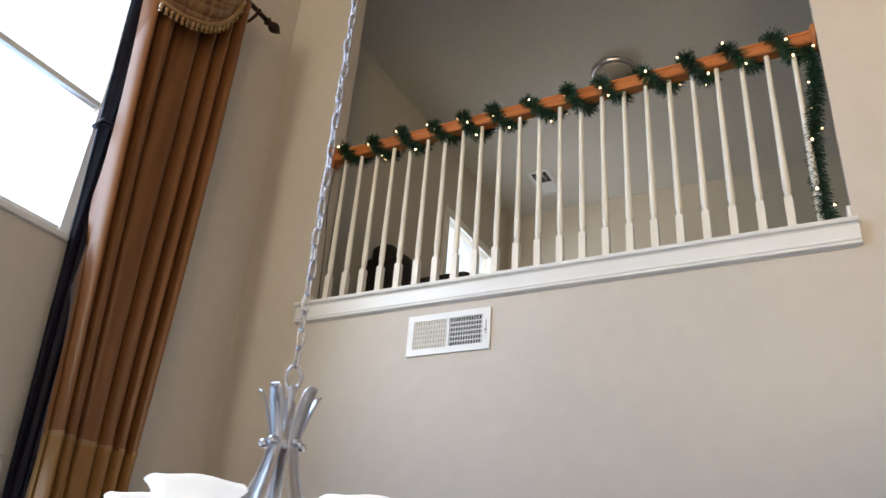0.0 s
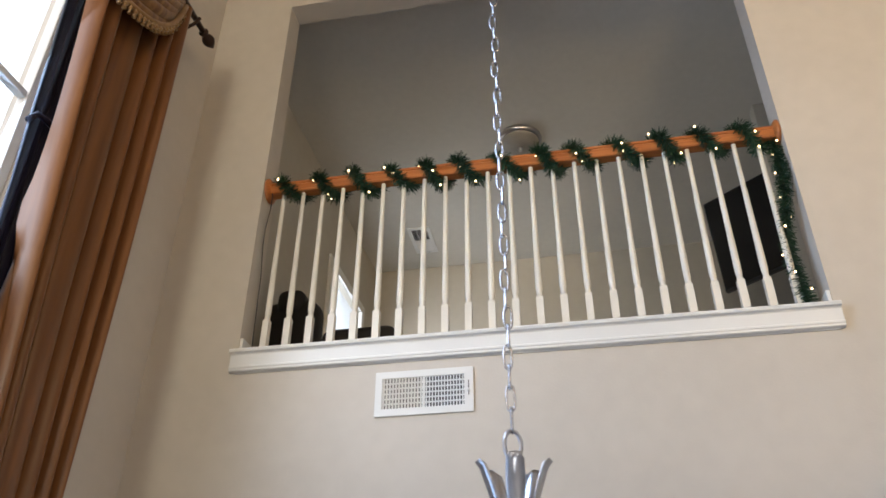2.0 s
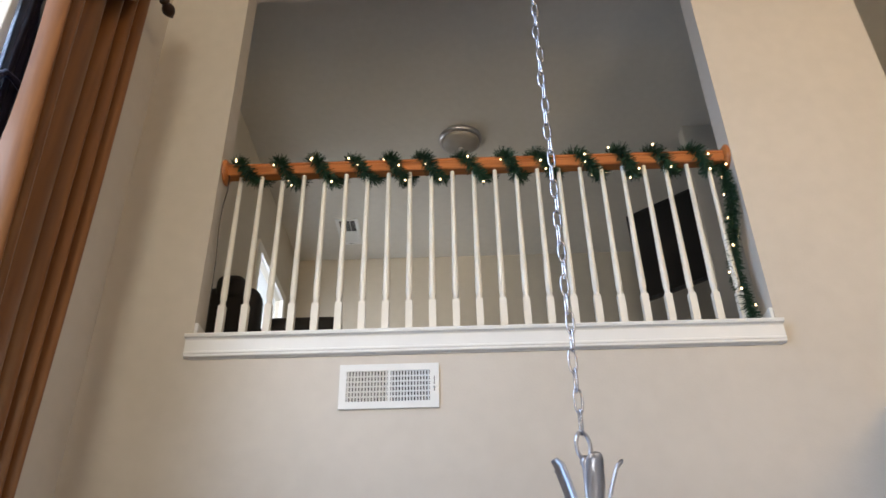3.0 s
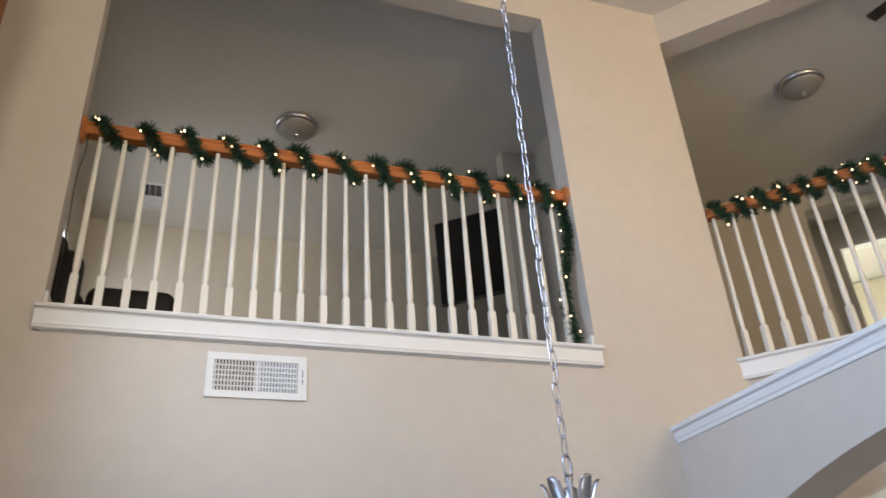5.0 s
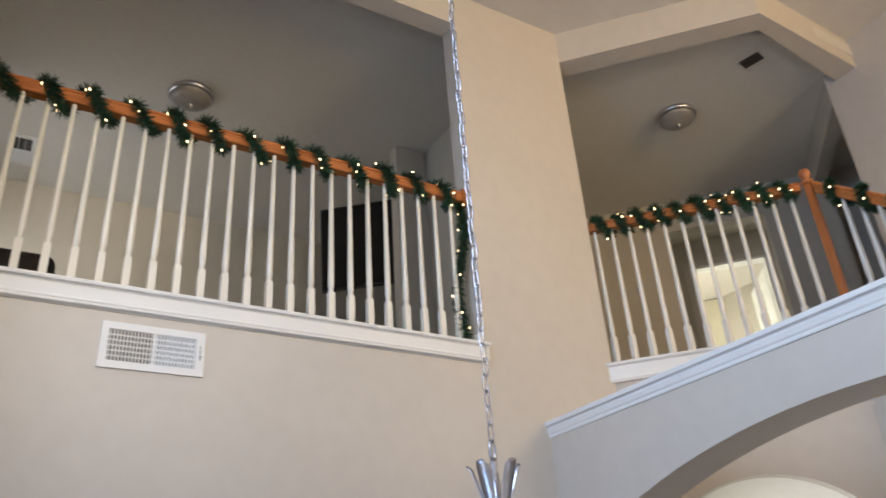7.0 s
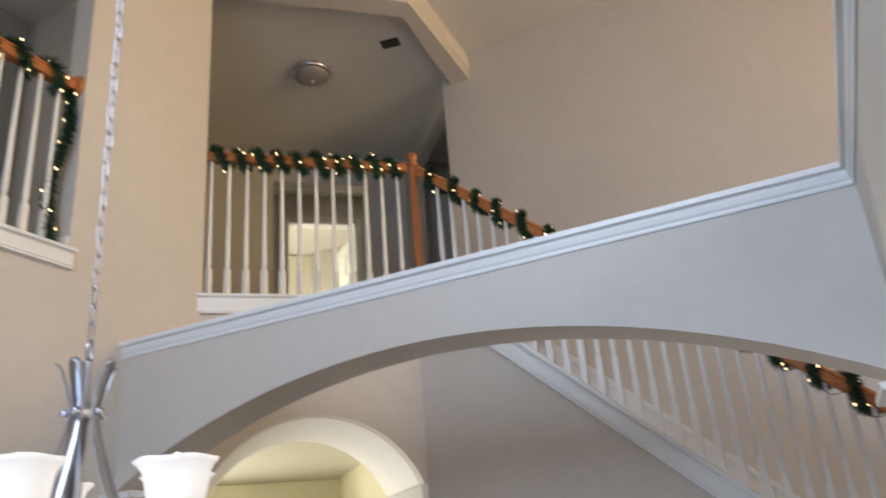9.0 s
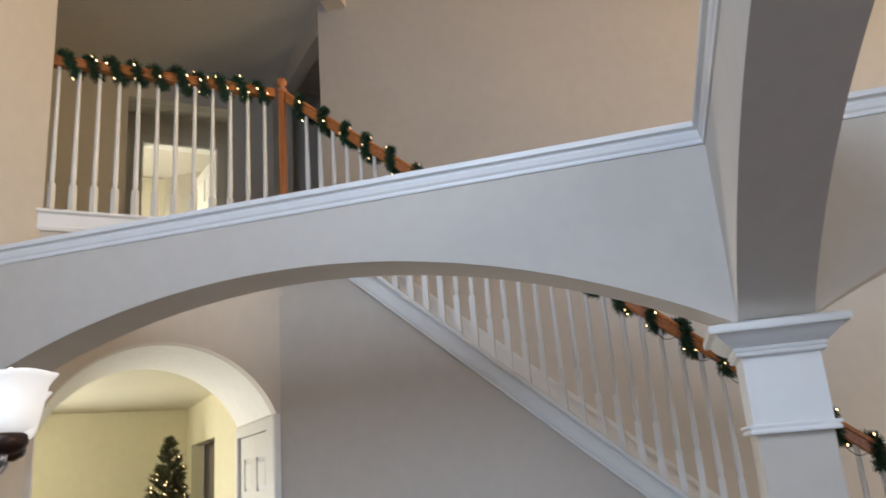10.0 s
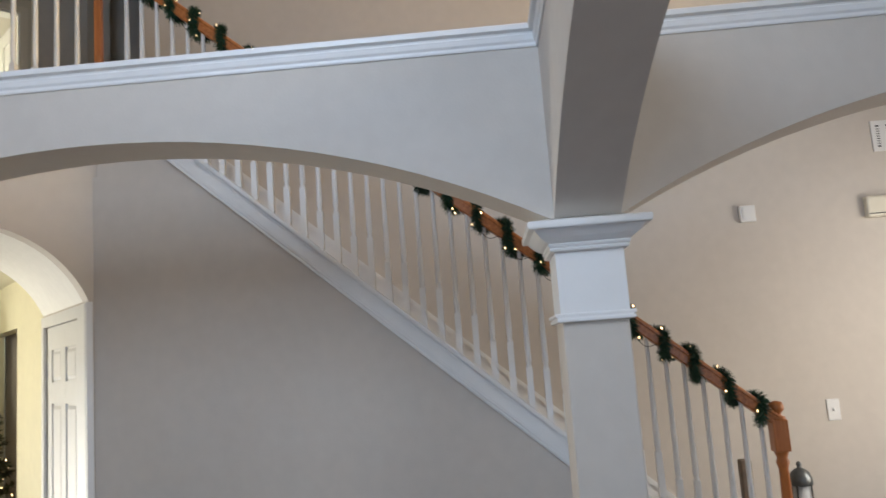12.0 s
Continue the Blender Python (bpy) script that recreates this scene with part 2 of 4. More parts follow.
# far foyer wall beside the stairs
b = NB()
box(b, XF, YS, 0, XF + 0.14, 1.99, ZCEIL)
structure("wall_east", b, WALL, "tall beige foyer wall beside the stairs")
# front wall, out of view; both high openings are made for the fill lamps
b = NB()
for x0, x1, z0, z1 in ((XW - 0.16, -2.5, 0, ZCEIL), (-2.5, -1.3, 0, 2.85), (-2.5, -1.3, 4.4, ZCEIL), (-1.3, 0.80, 0, ZCEIL)):
    box(b, x0, YS - 0.14, z0, x1, YS, z1)
box(b, 0.65, YS, 0, 0.80, -3.35, ZCEIL)
for x0, x1, z0, z1 in ((0.80, 0.95, 0, ZCEIL), (0.95, 1.25, 0, 3.35), (1.25, 2.15, 0, 0.64), (1.25, 2.15, 2.36, 3.35), (2.15, 2.45, 0, 3.35), (0.95, 2.45, 4.85, ZCEIL), (2.45, XF + 0.14, 0, ZCEIL)):
    box(b, x0, -3.49, z0, x1, -3.35, z1)
structure("wall_south", b, WALL, "greige front wall with a door light and unseen openings for added warm lamps")

b = NB()
box(b, XW - 0.16, YS - 0.14, ZCEIL, XF + 0.2, YN + 0.13, ZCEIL + 0.1)
structure("ceiling", b, CEIL, "smooth off-white ceiling over dining room and foyer", "ceiling")

# arched half-height beams on the column
def beam(name, c0, c1, spring, apex, fn, label):
    bb = NB()
    prism(bb, arc(c0, c1, spring, apex) + [(c1, ZTOP - 0.004), (c0, ZTOP - 0.004)], fn)
    return structure(name, bb, WALL, label, "arched beam")


beam("arched_beam_hall", -0.42, YN, 2.02, 2.405, lambda a, z, c: (XB + T * c, a, z), "greige arched beam between dining room and hall")
beam("arched_beam_living", -3.75, -0.42 - T, 2.02, 2.415, lambda a, z, c: (XB + T * c, a, z), "greige arched beam between living room and hall")
beam("arched_beam_cross", XW, XB, 2.02, 2.44, lambda a, z, c: (a, YC - 0.218 * c, z), "greige arched beam between dining and living room")
b = NB()
box(b, XB, -0.42 - T, 2.02, XB + T, -0.42, ZTOP - 0.004)
structure("beam_corner_block", b, WALL, "greige block where the arched beams meet", "arched beam")
b = NB()
box(b, XB, YS, 0, XB + T, -3.75, ZTOP - 0.004)
structure("wall_living_pier", b, WALL, "greige wall pier at the end of the arch", "wall")


def crown(name, p0, p1, out, z, parent=None, m0=0.0, m1=0.0, label="white stepped crown moulding along the beam's top"):
    """Stepped moulding from p0 to p1, out is the way it faces; m0, m1: how far its ends are mitred."""
    bb = NB()
    prof = [(0.0, -0.076), (0.006, -0.076), (0.008, -0.070), (0.008, -0.062), (0.013, -0.054), (0.017, -0.036), (0.012, -0.031), (0.012, -0.024), (0.029, -0.020), (0.030, -0.003), (0.028, 0.0), (0.0, 0.0)]
    p0, p1, o = Vector(p0), Vector(p1), Vector(out)
    d = (p1 - p0).normalized()
    prism(bb, prof, lambda a, h, c: (*((p0 + d * m0 * a) * (1 - c) + (p1 - d * m1 * a) * c + o * a).xy, z + h))
    return structure(name, bb, TRIM, label, "moulding")


crown("trim_beam_hall", (XB, YC, 0), (XB, YN, 0), (-1, 0, 0), ZTOP, m0=1.0)
crown("trim_beam_cross", (XW, YC, 0), (XB, YC, 0), (0, 1, 0), ZTOP, m1=1.0)
crown("trim_beam_cross_south", (XW, -0.42 - T, 0), (XB, -0.42 - T, 0), (0, -1, 0), ZTOP, m1=1.0)
crown("trim_beam_living", (XB, -0.42 - T, 0), (XB, -3.75, 0), (-1, 0, 0), ZTOP, m0=1.0)
b = NB()
box(b, XB + 0.01, -3.75, ZTOP - 0.003, XB + T, YN, ZTOP)
box(b, XW, -0.42 - T, ZTOP - 0.003, XB + 0.009, YC, ZTOP)
structure("trim_beam_cap", b, TRIM, "white flat cap on the beams", "moulding")


# column and its half at the balcony wall
def column(name, x0, x1, y0, y1, label):
    root = base(name, ((x0 + x1) / 2, (y0 + y1) / 2, 0), label, "column")
    bb = NB()
    box(bb, x0 + 0.008, y0 + 0.008, 0, x1 - 0.008, y1 - 0.008, 1.685, 0.006)
    part("shaft", bb, WALL, root, "greige painted square shaft")
    bb = NB()
    box(bb, x0 + 0.004, y0 + 0.004, 1.70, x1 - 0.004, y1 - 0.004, 1.93)
    part("neck", bb, TRIM, root, "white neck panel")
    bb = NB()
    box(bb, x0 - 0.012, y0 - 0.011, 1.680, x1 + 0.011, y1 + 0.011, 1.692, 0.003)
    box(bb, x0 - 0.007, y0 - 0.016, 1.696, x1 + 0.016, y1 + 0.016, 1.708, 0.004)
    box(bb, x0 - 0.006, y0 - 0.006, 1.691, x1 + 0.006, y1 + 0.006, 1.697)
    part("necking_ring", bb, TRIM, root)
    bb = NB()
    steps = [(0.003, 1.908), (0.012, 1.911), (0.014, 1.918), (0.010, 1.922), (0.016, 1.925), (0.018, 1.932), (0.014, 1.936), (0.026, 1.941), (0.042, 1.953), (0.056, 1.968), (0.062, 1.977), (0.080, 1.979), (0.082, 1.985), (0.082, 1.999), (0.079, 2.003), (0.0, 2.019)]
    rings = []
    for o, z in steps:
        rings.append([bb.verts.new(p) for p in ((x0 - o, y0 - o, z), (x1 + o, y0 - o, z), (x1 + o, y1 + o, z), (x0 - o, y1 + o, z))])
    for R0, R1 in zip(rings, rings[1:]):
        for q in range(4):
            bb.faces.new((R0[q], R0[(q + 1) % 4], R1[(q + 1) % 4], R1[q]))
    bb.faces.new(rings[0][::-1])
    bb.faces.new(rings[-1])
    part("capital", bb, TRIM, root, "white flared capital")
    bb = NB()
    box(bb, x0 - 0.015, y0 - 0.015, 0, x1 + 0.015, y1 + 0.015, 0.14, 0.006)
    part("plinth", bb, TRIM, root)
    return root


column("column", XB, XB + T, -0.42 - T, -0.42, "square greige column with white flared capital under the beams")
column("half_column", XB, XB + T, YN - 0.10, YN + 0.02, "shallow greige pilaster with white capital at the wall")

# upper floor slabs: loft and landing, loft walls and ceilings
b = NB()
box(b, -2.9, YN + 0.002, Z2 - 0.3, 0.905, 6.05, Z2 - 0.012)
prism(b, [(0.91, 2.66), (1.74, 1.759), (1.85, 1.759), (2.85, 1.759), (5.4, 1.99), (5.4, 6.05), (0.91, 6.05)], lambda x, y, c: (x, y, Z2 - 0.3 + 0.288 * c))
structure("floor_upper", b, CARPET, "beige carpeted upper floor", "floor")
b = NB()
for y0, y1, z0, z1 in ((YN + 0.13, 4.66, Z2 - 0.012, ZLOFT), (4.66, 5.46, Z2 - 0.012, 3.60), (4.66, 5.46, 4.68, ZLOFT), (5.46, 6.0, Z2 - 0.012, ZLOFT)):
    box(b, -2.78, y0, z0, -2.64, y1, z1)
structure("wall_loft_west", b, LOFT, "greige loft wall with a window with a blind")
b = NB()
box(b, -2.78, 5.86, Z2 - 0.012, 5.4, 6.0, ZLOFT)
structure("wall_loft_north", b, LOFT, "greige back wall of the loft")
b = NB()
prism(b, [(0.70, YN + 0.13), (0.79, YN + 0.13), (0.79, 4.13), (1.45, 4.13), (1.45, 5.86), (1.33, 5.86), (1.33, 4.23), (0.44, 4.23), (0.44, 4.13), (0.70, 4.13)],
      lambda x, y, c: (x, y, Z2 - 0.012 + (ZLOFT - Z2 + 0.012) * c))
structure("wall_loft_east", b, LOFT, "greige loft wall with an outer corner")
b = NB()
box(b, -2.9, YN + 0.131, ZLOFT, 1.45, 6.05, ZLOFT + 0.1)
structure("ceiling_loft", b, LOFTCEIL, "grey-white flat loft ceiling", "ceiling")

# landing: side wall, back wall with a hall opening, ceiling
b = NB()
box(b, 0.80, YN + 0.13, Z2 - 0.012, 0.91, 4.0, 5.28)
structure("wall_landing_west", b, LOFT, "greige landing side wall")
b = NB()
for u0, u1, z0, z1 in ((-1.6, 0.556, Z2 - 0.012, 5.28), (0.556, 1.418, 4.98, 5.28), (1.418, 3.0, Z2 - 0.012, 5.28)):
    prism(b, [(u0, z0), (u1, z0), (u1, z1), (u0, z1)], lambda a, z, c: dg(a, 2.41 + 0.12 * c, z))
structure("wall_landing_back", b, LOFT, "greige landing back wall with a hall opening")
b = NB()
for u0, u1, z0, z1 in ((0.3, 0.76, Z2 - 0.012, 5.28), (0.76, 1.49, 4.98, 5.28), (1.49, 1.9, Z2 - 0.012, 5.28)):
    prism(b, [(u0, z0), (u1, z0), (u1, z1), (u0, z1)], lambda a, z, c: dg(a, 3.32 + 0.12 * c, z))
for u0, u1 in ((0.36, 0.46), (1.60, 1.70)):
    prism(b, [(u0, Z2 - 0.012), (u1, Z2 - 0.012), (u1, 5.28), (u0, 5.28)], lambda a, z, c: dg(a, 2.53 + 0.79 * c, z))
structure("wall_upper_hall", b, LOFT, "greige short upper hall with a bedroom doorway")
b = NB()
box(b, XF + 0.14, 1.85, Z2 - 0.012, 5.5, 1.99, 5.28)
box(b, 5.4, 1.99, Z2 - 0.012, 5.5, 6.0, 5.28)
prism(b, [(0.99, 5.05), (2.41, 5.05), (2.41, 5.28), (0.99, 5.28)], lambda w, z, c: dg(1.82 + 0.11 * c, w, z))
prism(b, [(2.16, Z2 - 0.012), (2.41, Z2 - 0.012), (2.41, 5.05), (2.16, 5.05)], lambda w, z, c: dg(1.82 + 0.11 * c, w, z))
structure("wall_corridor", b, LOFT, "greige wall of the upper corridor")
b = NB()
prism(b, [(0.80, 2.72), (0.93, 2.68), (1.81, 1.73), (2.99, 1.74), (5.5, 1.80), (5.5, 6.0), (0.80, 6.0)], lambda x, y, c: (x, y, 5.28 + 0.1 * c))
structure("ceiling_landing", b, LOFTCEIL, "grey-white landing ceiling", "ceiling")
# unseen lamp added beside the doorway so that the bedroom reads bright
area_lamp("bedroom_fill", dg(0.32, 4.2, 4.2), dg(2.1, 4.2, 5.0), 1.1, 1.4, 48, (1.0, 0.92, 0.70))
b = NB()
for u0, u1, w0, w1 in ((0.2, 0.3, 3.44, 5.0), (2.1, 2.2, 3.44, 5.0), (0.2, 2.2, 5.0, 5.1)):
    prism(b, [(u0, w0), (u1, w0), (u1, w1), (u0, w1)], lambda u, w, c: dg(u, w, Z2 - 0.012 + (5.28 - Z2) * c))
structure("wall_bedroom", b, paint("pale_bedroom_paint", (0.74, 0.70, 0.56), 0.65, 0.02), "pale yellow bedroom walls behind the doorway")

# ground floor passage and the yellow room behind it
b = NB()
PD = 0.95
prism(b, [(-0.06, Z2 - 0.32), (-0.06, 2.0)] + [(min(max(a, 0.03), 1.165), z) for a, z in arch] + [(1.175, 2.0), (1.175, Z2 - 0.32)], lambda a, z, c: dg(a, 0.101 + (PD - 0.101) * c, z))
prism(b, [(-0.10, 0), (0.03, 0), (0.03, 2.02), (-0.10, 2.02)], lambda a, z, c: dg(a, 0.101 + (PD - 0.101) * c, z))
structure("passage_vault", b, paint("cream_vault_paint", (0.84, 0.83, 0.78), 0.6, 0.02), "cream arched passage vault", "vault")
b = NB()
for w0, w1, z0, z1 in ((0.101, 0.13, 0, 2.02), (0.13, 0.89, 1.95, 2.02), (0.89, PD, 0, 2.02)):
    prism(b, [(w0, z0), (w1, z0), (w1, z1), (w0, z1)], lambda w, z, c: dg(1.165 + 0.1 * c, w, z))
structure("wall_passage", b, WALL, "cream passage wall with a closet doorway")
RD = 3.75
b = NB()
prism(b, [(-2.4, 0), (1.40, 0), (1.40, Z2 - 0.3), (-2.4, Z2 - 0.3)], lambda a, z, c: dg(a, RD + 0.1 * c, z))
for w0, w1, z0, z1 in ((PD, 2.35, 0, Z2 - 0.3), (2.35, 3.45, 2.05, Z2 - 0.3), (3.45, RD, 0, Z2 - 0.3)):
    prism(b, [(w0, z0), (w1, z0), (w1, z1), (w0, z1)], lambda w, z, c: dg(1.29 + 0.11 * c, w, z))
prism(b, [(-2.4, 0), (-2.3, 0), (-2.3, Z2 - 0.3), (-2.4, Z2 - 0.3)], lambda a, z, c: dg(a, 0.2 + RD * c, z))
structure("wall_family_room", b, YELLOW, "pale yellow family room walls with a dark doorway")
b = NB()
prism(b, [(-2.4, PD + 0.004), (1.29, PD + 0.004), (1.29, RD), (-2.4, RD)], lambda a, w, c: dg(a, w, 2.405 + 0.05 * c))
structure("ceiling_family_room", b, paint("cream_ceiling_paint", (0.68, 0.65, 0.50), 0.8, 0.02, 20, 0.12), "cream yellow family room ceiling", "ceiling")
b = NB()
prism(b, [(1.42, 0), (2.9, 0), (2.9, 2.6), (1.42, 2.6)], lambda a, z, c: dg(a, 2.2 + 0.05 * c, z))
prism(b, [(1.42, 0), (2.9, 0), (2.9, 2.6), (1.42, 2.6)], lambda a, z, c: dg(a, 3.5 + 0.05 * c, z))
prism(b, [(2.2, 0), (3.5, 0), (3.5, 2.6), (2.2, 2.6)], lambda w, z, c: dg(2.9 + 0.05 * c, w, z))
structure("wall_side_room", b, WALL, "unlit greige side room behind the doorway")
# hidden fill lamps, added to brighten the yellow back wall and the vault
area_lamp("family_room_fill", dg(-0.9, 1.7, 2.25), dg(0.7, 3.75, 1.6), 0.4, 0.4, 30, (1.0, 0.92, 0.70))
area_lamp("passage_fill", dg(-0.85, 3.70, 1.0), dg(0.7, 0.0, 1.9), 1.1, 1.6, 105, (1.0, 0.95, 0.84), 130)

# ---- stairs ----
NR, RISE = 16, Z2 / 16
Y_TOP, RUN = 1.72, 0.2135
SX0, SX1 = 1.76, XF


def stringer_z(y):
    return 1.507 + 0.868 * y


b = NB()
prism(b, [(-1.72, 0), (1.80, 0), (1.80, Z2 - 0.301), (1.757, Z2 - 0.301), (1.757, Z2), (1.65, Z2), (-1.70, stringer_z(-1.70) + 0.02)], lambda y, z, c: (1.715 + 0.13 * c, y, z))
structure("wall_stair", b, WALL, "greige wall under the stairs")
b = NB()
prism(b, [(1.70, stringer_z(1.70)), (1.70, stringer_z(1.70) + 0.12), (1.60, stringer_z(1.60) + 0.145), (-1.62, stringer_z(-1.62) + 0.145), (-1.72, 0.145), (-1.72, 0.0)], lambda y, z, c: (1.698 + 0.16 * c, y, z))
for off, x0, dz in ((0.0, 1.684, 0.016), (0.022, 1.690, 0.012), (0.104, 1.688, 0.010), (0.122, 1.676, 0.026)):
    prism(b, [(1.70, stringer_z(1.70) + off), (1.70, stringer_z(1.70) + off + dz), (-1.70, stringer_z(-1.70) + off + dz), (-1.70, stringer_z(-1.70) + off)], lambda y, z, c: (x0 + (1.6985 - x0) * c, y, z))
structure("stringer", b, TRIM, "white moulded stair stringer", "stringer")
b = NB()
for z0, z1, out in ((0.0, 0.204, 0.006), (0.204, 0.240, 0.016)):
    prism(b, [(1.70, stringer_z(1.70) + z0), (1.70, stringer_z(1.70) + z1), (-1.70, stringer_z(-1.70) + z1), (-1.70, stringer_z(-1.70) + z0)], lambda y, z, c: (XF - out * c, y, z))
structure("baseboard_stair", b, TRIM, "white skirting along the stairs", "skirting")
stairs = base("staircase", (2.3, -1.7, 0), "carpeted staircase with white risers beside the foyer wall", "staircase")
for i in range(NR):
    z1 = RISE * (i + 1)
    y0 = Y_TOP - RUN * (NR - 1 - i)
    b = NB()
    box(b, 1.858, y0 - 0.025, z1 - 0.035, XF - 0.021, y0 + RUN, z1 - 0.012, 0.006)
    part("tread", b, CARPET, stairs)
    b = NB()
    box(b, 1.858, y0, z1 - RISE, XF - 0.021, y0 + 0.02, z1 - 0.036)
    part("riser", b, CARPET, stairs)

# ---- balcony sills ----


def sill(name, p0, p1, out, label, drop=0.0):
    """White landing edge: a fascia board, a bed mould under it and a nosing on top."""
    bb = NB()
    p0, p1, o = Vector(p0), Vector(p1), Vector(out)
    prof = [(-0.17, 3.05), (0.040, 3.05), (0.043, 3.044), (0.040, 3.035), (0.026, 3.033), (0.022, 3.027), (0.021, 2.980), (0.025, 2.977), (0.025, 2.970), (0.022, 2.967), (0.021, 2.960), (0.018, 2.957), (0.0, 2.956), (0.0, 2.953), (-0.17, 2.953)]
    prism(bb, prof, lambda a, z, c: (*(p0 * (1 - c) + p1 * c + o * a).xy, z - (drop if z < 3.0 and a > 0.01 else 0.0)))
    return structure(name, bb, TRIM, label, "sill")


sill("sill_balcony", (-2.288, YN, 0), (0.088, YN, 0), (0, -1, 0), "white moulded sill under the balcony railing")
sill("sill_landing", dg(-0.03, 0, 0), dg(1.30, 0, 0), (-W2.x, -W2.y, 0), "white moulded sill under the landing railing", 0.014)

b = NB()
for x0, x1 in ((OX0, OX0 + 0.014), (OX1 - 0.014, OX1)):
    box(b, x0, YN + 0.004, 3.05, x1, YN + 0.126, 3.118, 0.003)
structure("baseboard_jamb", b, TRIM, "short white skirting returns in the opening's jambs", "skirting")

# ---- railings ----


def baluster_mesh(bm, x, y, z0, z1, block=0.17, s=0.0145):
    """Square foot block, a turned collar and a slender tapering pin."""
    box(bm, x - s, y - s, z0, x + s, y + s, z0 + block)
    h = z1 - z0
    prof = [(s * 1.08, block - 0.006), (s * 0.92, block + 0.006), (s * 0.76, block + 0.014), (s * 0.80, block + 0.022), (s * 0.98, block + 0.036), (s * 1.00, block + 0.07), (s * 0.95, block + 0.14), (s * 0.86, block + 0.3 * h), (s * 0.72, h * 0.85), (s * 0.68, h)]
    lathe(bm, prof, (x, y, z0), 10)
    return bm


RAIL = [(-0.024, -0.030), (0.024, -0.030), (0.028, -0.025), (0.029, 0.006), (0.027, 0.009), (0.031, 0.013), (0.031, 0.020), (0.026, 0.027), (0.016, 0.031), (-0.016, 0.031), (-0.026, 0.027), (-0.031, 0.020), (-0.031, 0.013), (-0.027, 0.009), (-0.029, 0.006), (-0.028, -0.025)]


def rail_bar(bm, p0, p1, tall=1.0):
    """A moulded handrail from p0 to p1; tall stretches its section upright."""
    p0, p1 = Vector(p0), Vector(p1)
    d = p1 - p0
    s = Vector((-d.y, d.x, 0)).normalized()
    prism(bm, RAIL, lambda a, h, c: p0 * (1 - c) + p1 * c + s * a + Vector((0, 0, h * tall)))
    return bm


YR = 2.725
balcony = base("balcony_railing", (-1.1, YR, 3.05), "honey oak handrail on ivory turned balusters along the balcony", "railing")
b = NB()
rail_bar(b, (OX0 + 0.02, YR, 3.925), (OX1 - 0.02, YR, 3.925), 1.08)
part("handrail", b, OAK, balcony, "honey oak handrail")
for x, sgn in ((OX0, 1), (OX1, -1)):
    b = NB()
    lathe(b, [(0, 0.0), (0.062, 0.0), (0.064, 0.008), (0.056, 0.014), (0.05, 0.020), (0, 0.022)], (x + 0.001 * sgn, YR, 3.925), 24, (sgn, 0, 0))
    part("rosette", b, OAK, balcony, "round oak wall rosette")
b = NB()
baluster_mesh(b, -2.188, YR, 3.05, 3.90)
bal = part("baluster", b, IVORY, balcony, "ivory painted turned baluster")
for i in range(1, 23):
    same_part(bal, "baluster", (2.168 / 22 * i, 0, 0))

landing = base("landing_railing", dg(0.6, 0.05, 3.05), "honey oak landing handrail on ivory turned balusters", "railing")
b = NB()
rail_bar(b, dg(0.0, 0.06, 3.925), dg(1.20, 0.06, 3.925))
part("handrail", b, OAK, landing, "honey oak handrail")
b = NB()
p = dg(0.030, 0.06, 0)
baluster_mesh(b, p.x, p.y, 3.05, 3.90)
bal = part("baluster", b, IVORY, landing, "ivory painted turned baluster")
for i in range(1, 12):
    same_part(bal, "baluster", tuple(U2 * (0.1008 * i)) + (0,))


def newel(name, x, y, z0, z1, s, mat, label, turned=False, cap=1.0):
    root = base(name, (x, y, z0), label, "newel post")
    bb = NB()
    if turned:
        box(bb, x - s, y - s, z0, x + s, y + s, z0 + 0.30, 0.004)
        box(bb, x - s, y - s, z1 - 0.24, x + s, y + s, z1 - 0.09, 0.004)
        h = z1 - 0.24 - z0 - 0.30
        lathe(bb, [(s * 0.95, 0), (s * 0.65, 0.03), (s * 0.9, 0.06), (s * 0.95, 0.15), (s * 0.75, h * 0.6), (s * 0.6, h - 0.08), (s * 0.85, h - 0.05), (s * 0.65, h - 0.03), (s * 0.95, h)], (x, y, z0 + 0.30), 16)
    else:
        box(bb, x - s, y - s, z0, x + s, y + s, z1 - 0.10, 0.004)
    part("post", bb, mat, root)
    bb = NB()
    s *= cap
    lathe(bb, [(s * 0.8, -0.10), (s * 1.05, -0.09), (s * 1.05, -0.078), (s * 0.6, -0.072), (s * 0.55, -0.062), (s * 0.95, -0.045), (s * 1.02, -0.028), (s * 0.8, -0.008), (0, 0)], (x, y, z1), 20)
    part("finial", bb, mat, root, "rounded turned cap")
    return root


newel("newel_post", 1.765, 1.765, 2.95, 4.02, 0.0185, OAKPOST, "square honey oak newel post at the landing corner", cap=1.7)
newel("newel_post", 1.79, -1.545, 0.0, 1.275, 0.037, OAKPOST, "turned oak newel post at the foot of the stairs", True)


def rail_z(y):
    return 2.455 + 0.826 * y


stair_rail = base("stair_railing", (1.79, 0, 1.6), "oak handrail on white turned balusters along the stairs", "railing")
b = NB()
rail_bar(b, (1.79, 1.74, rail_z(1.74)), (1.79, -1.54, rail_z(-1.54)), 1.35)
part("handrail", b, OAK, stair_rail, "oak handrail")
n = 38
for i in range(n):
    y = 1.621 - 0.0834 * i
    z0 = max(stringer_z(y) + 0.14, 0.1)
    b = NB()
    baluster_mesh(b, 1.79, y, z0, rail_z(y) - 0.02, 0.20 + (0.06 if i % 2 else 0.0), 0.015)
    part("baluster", b, TRIM, stair_rail)

# ---- windows ----


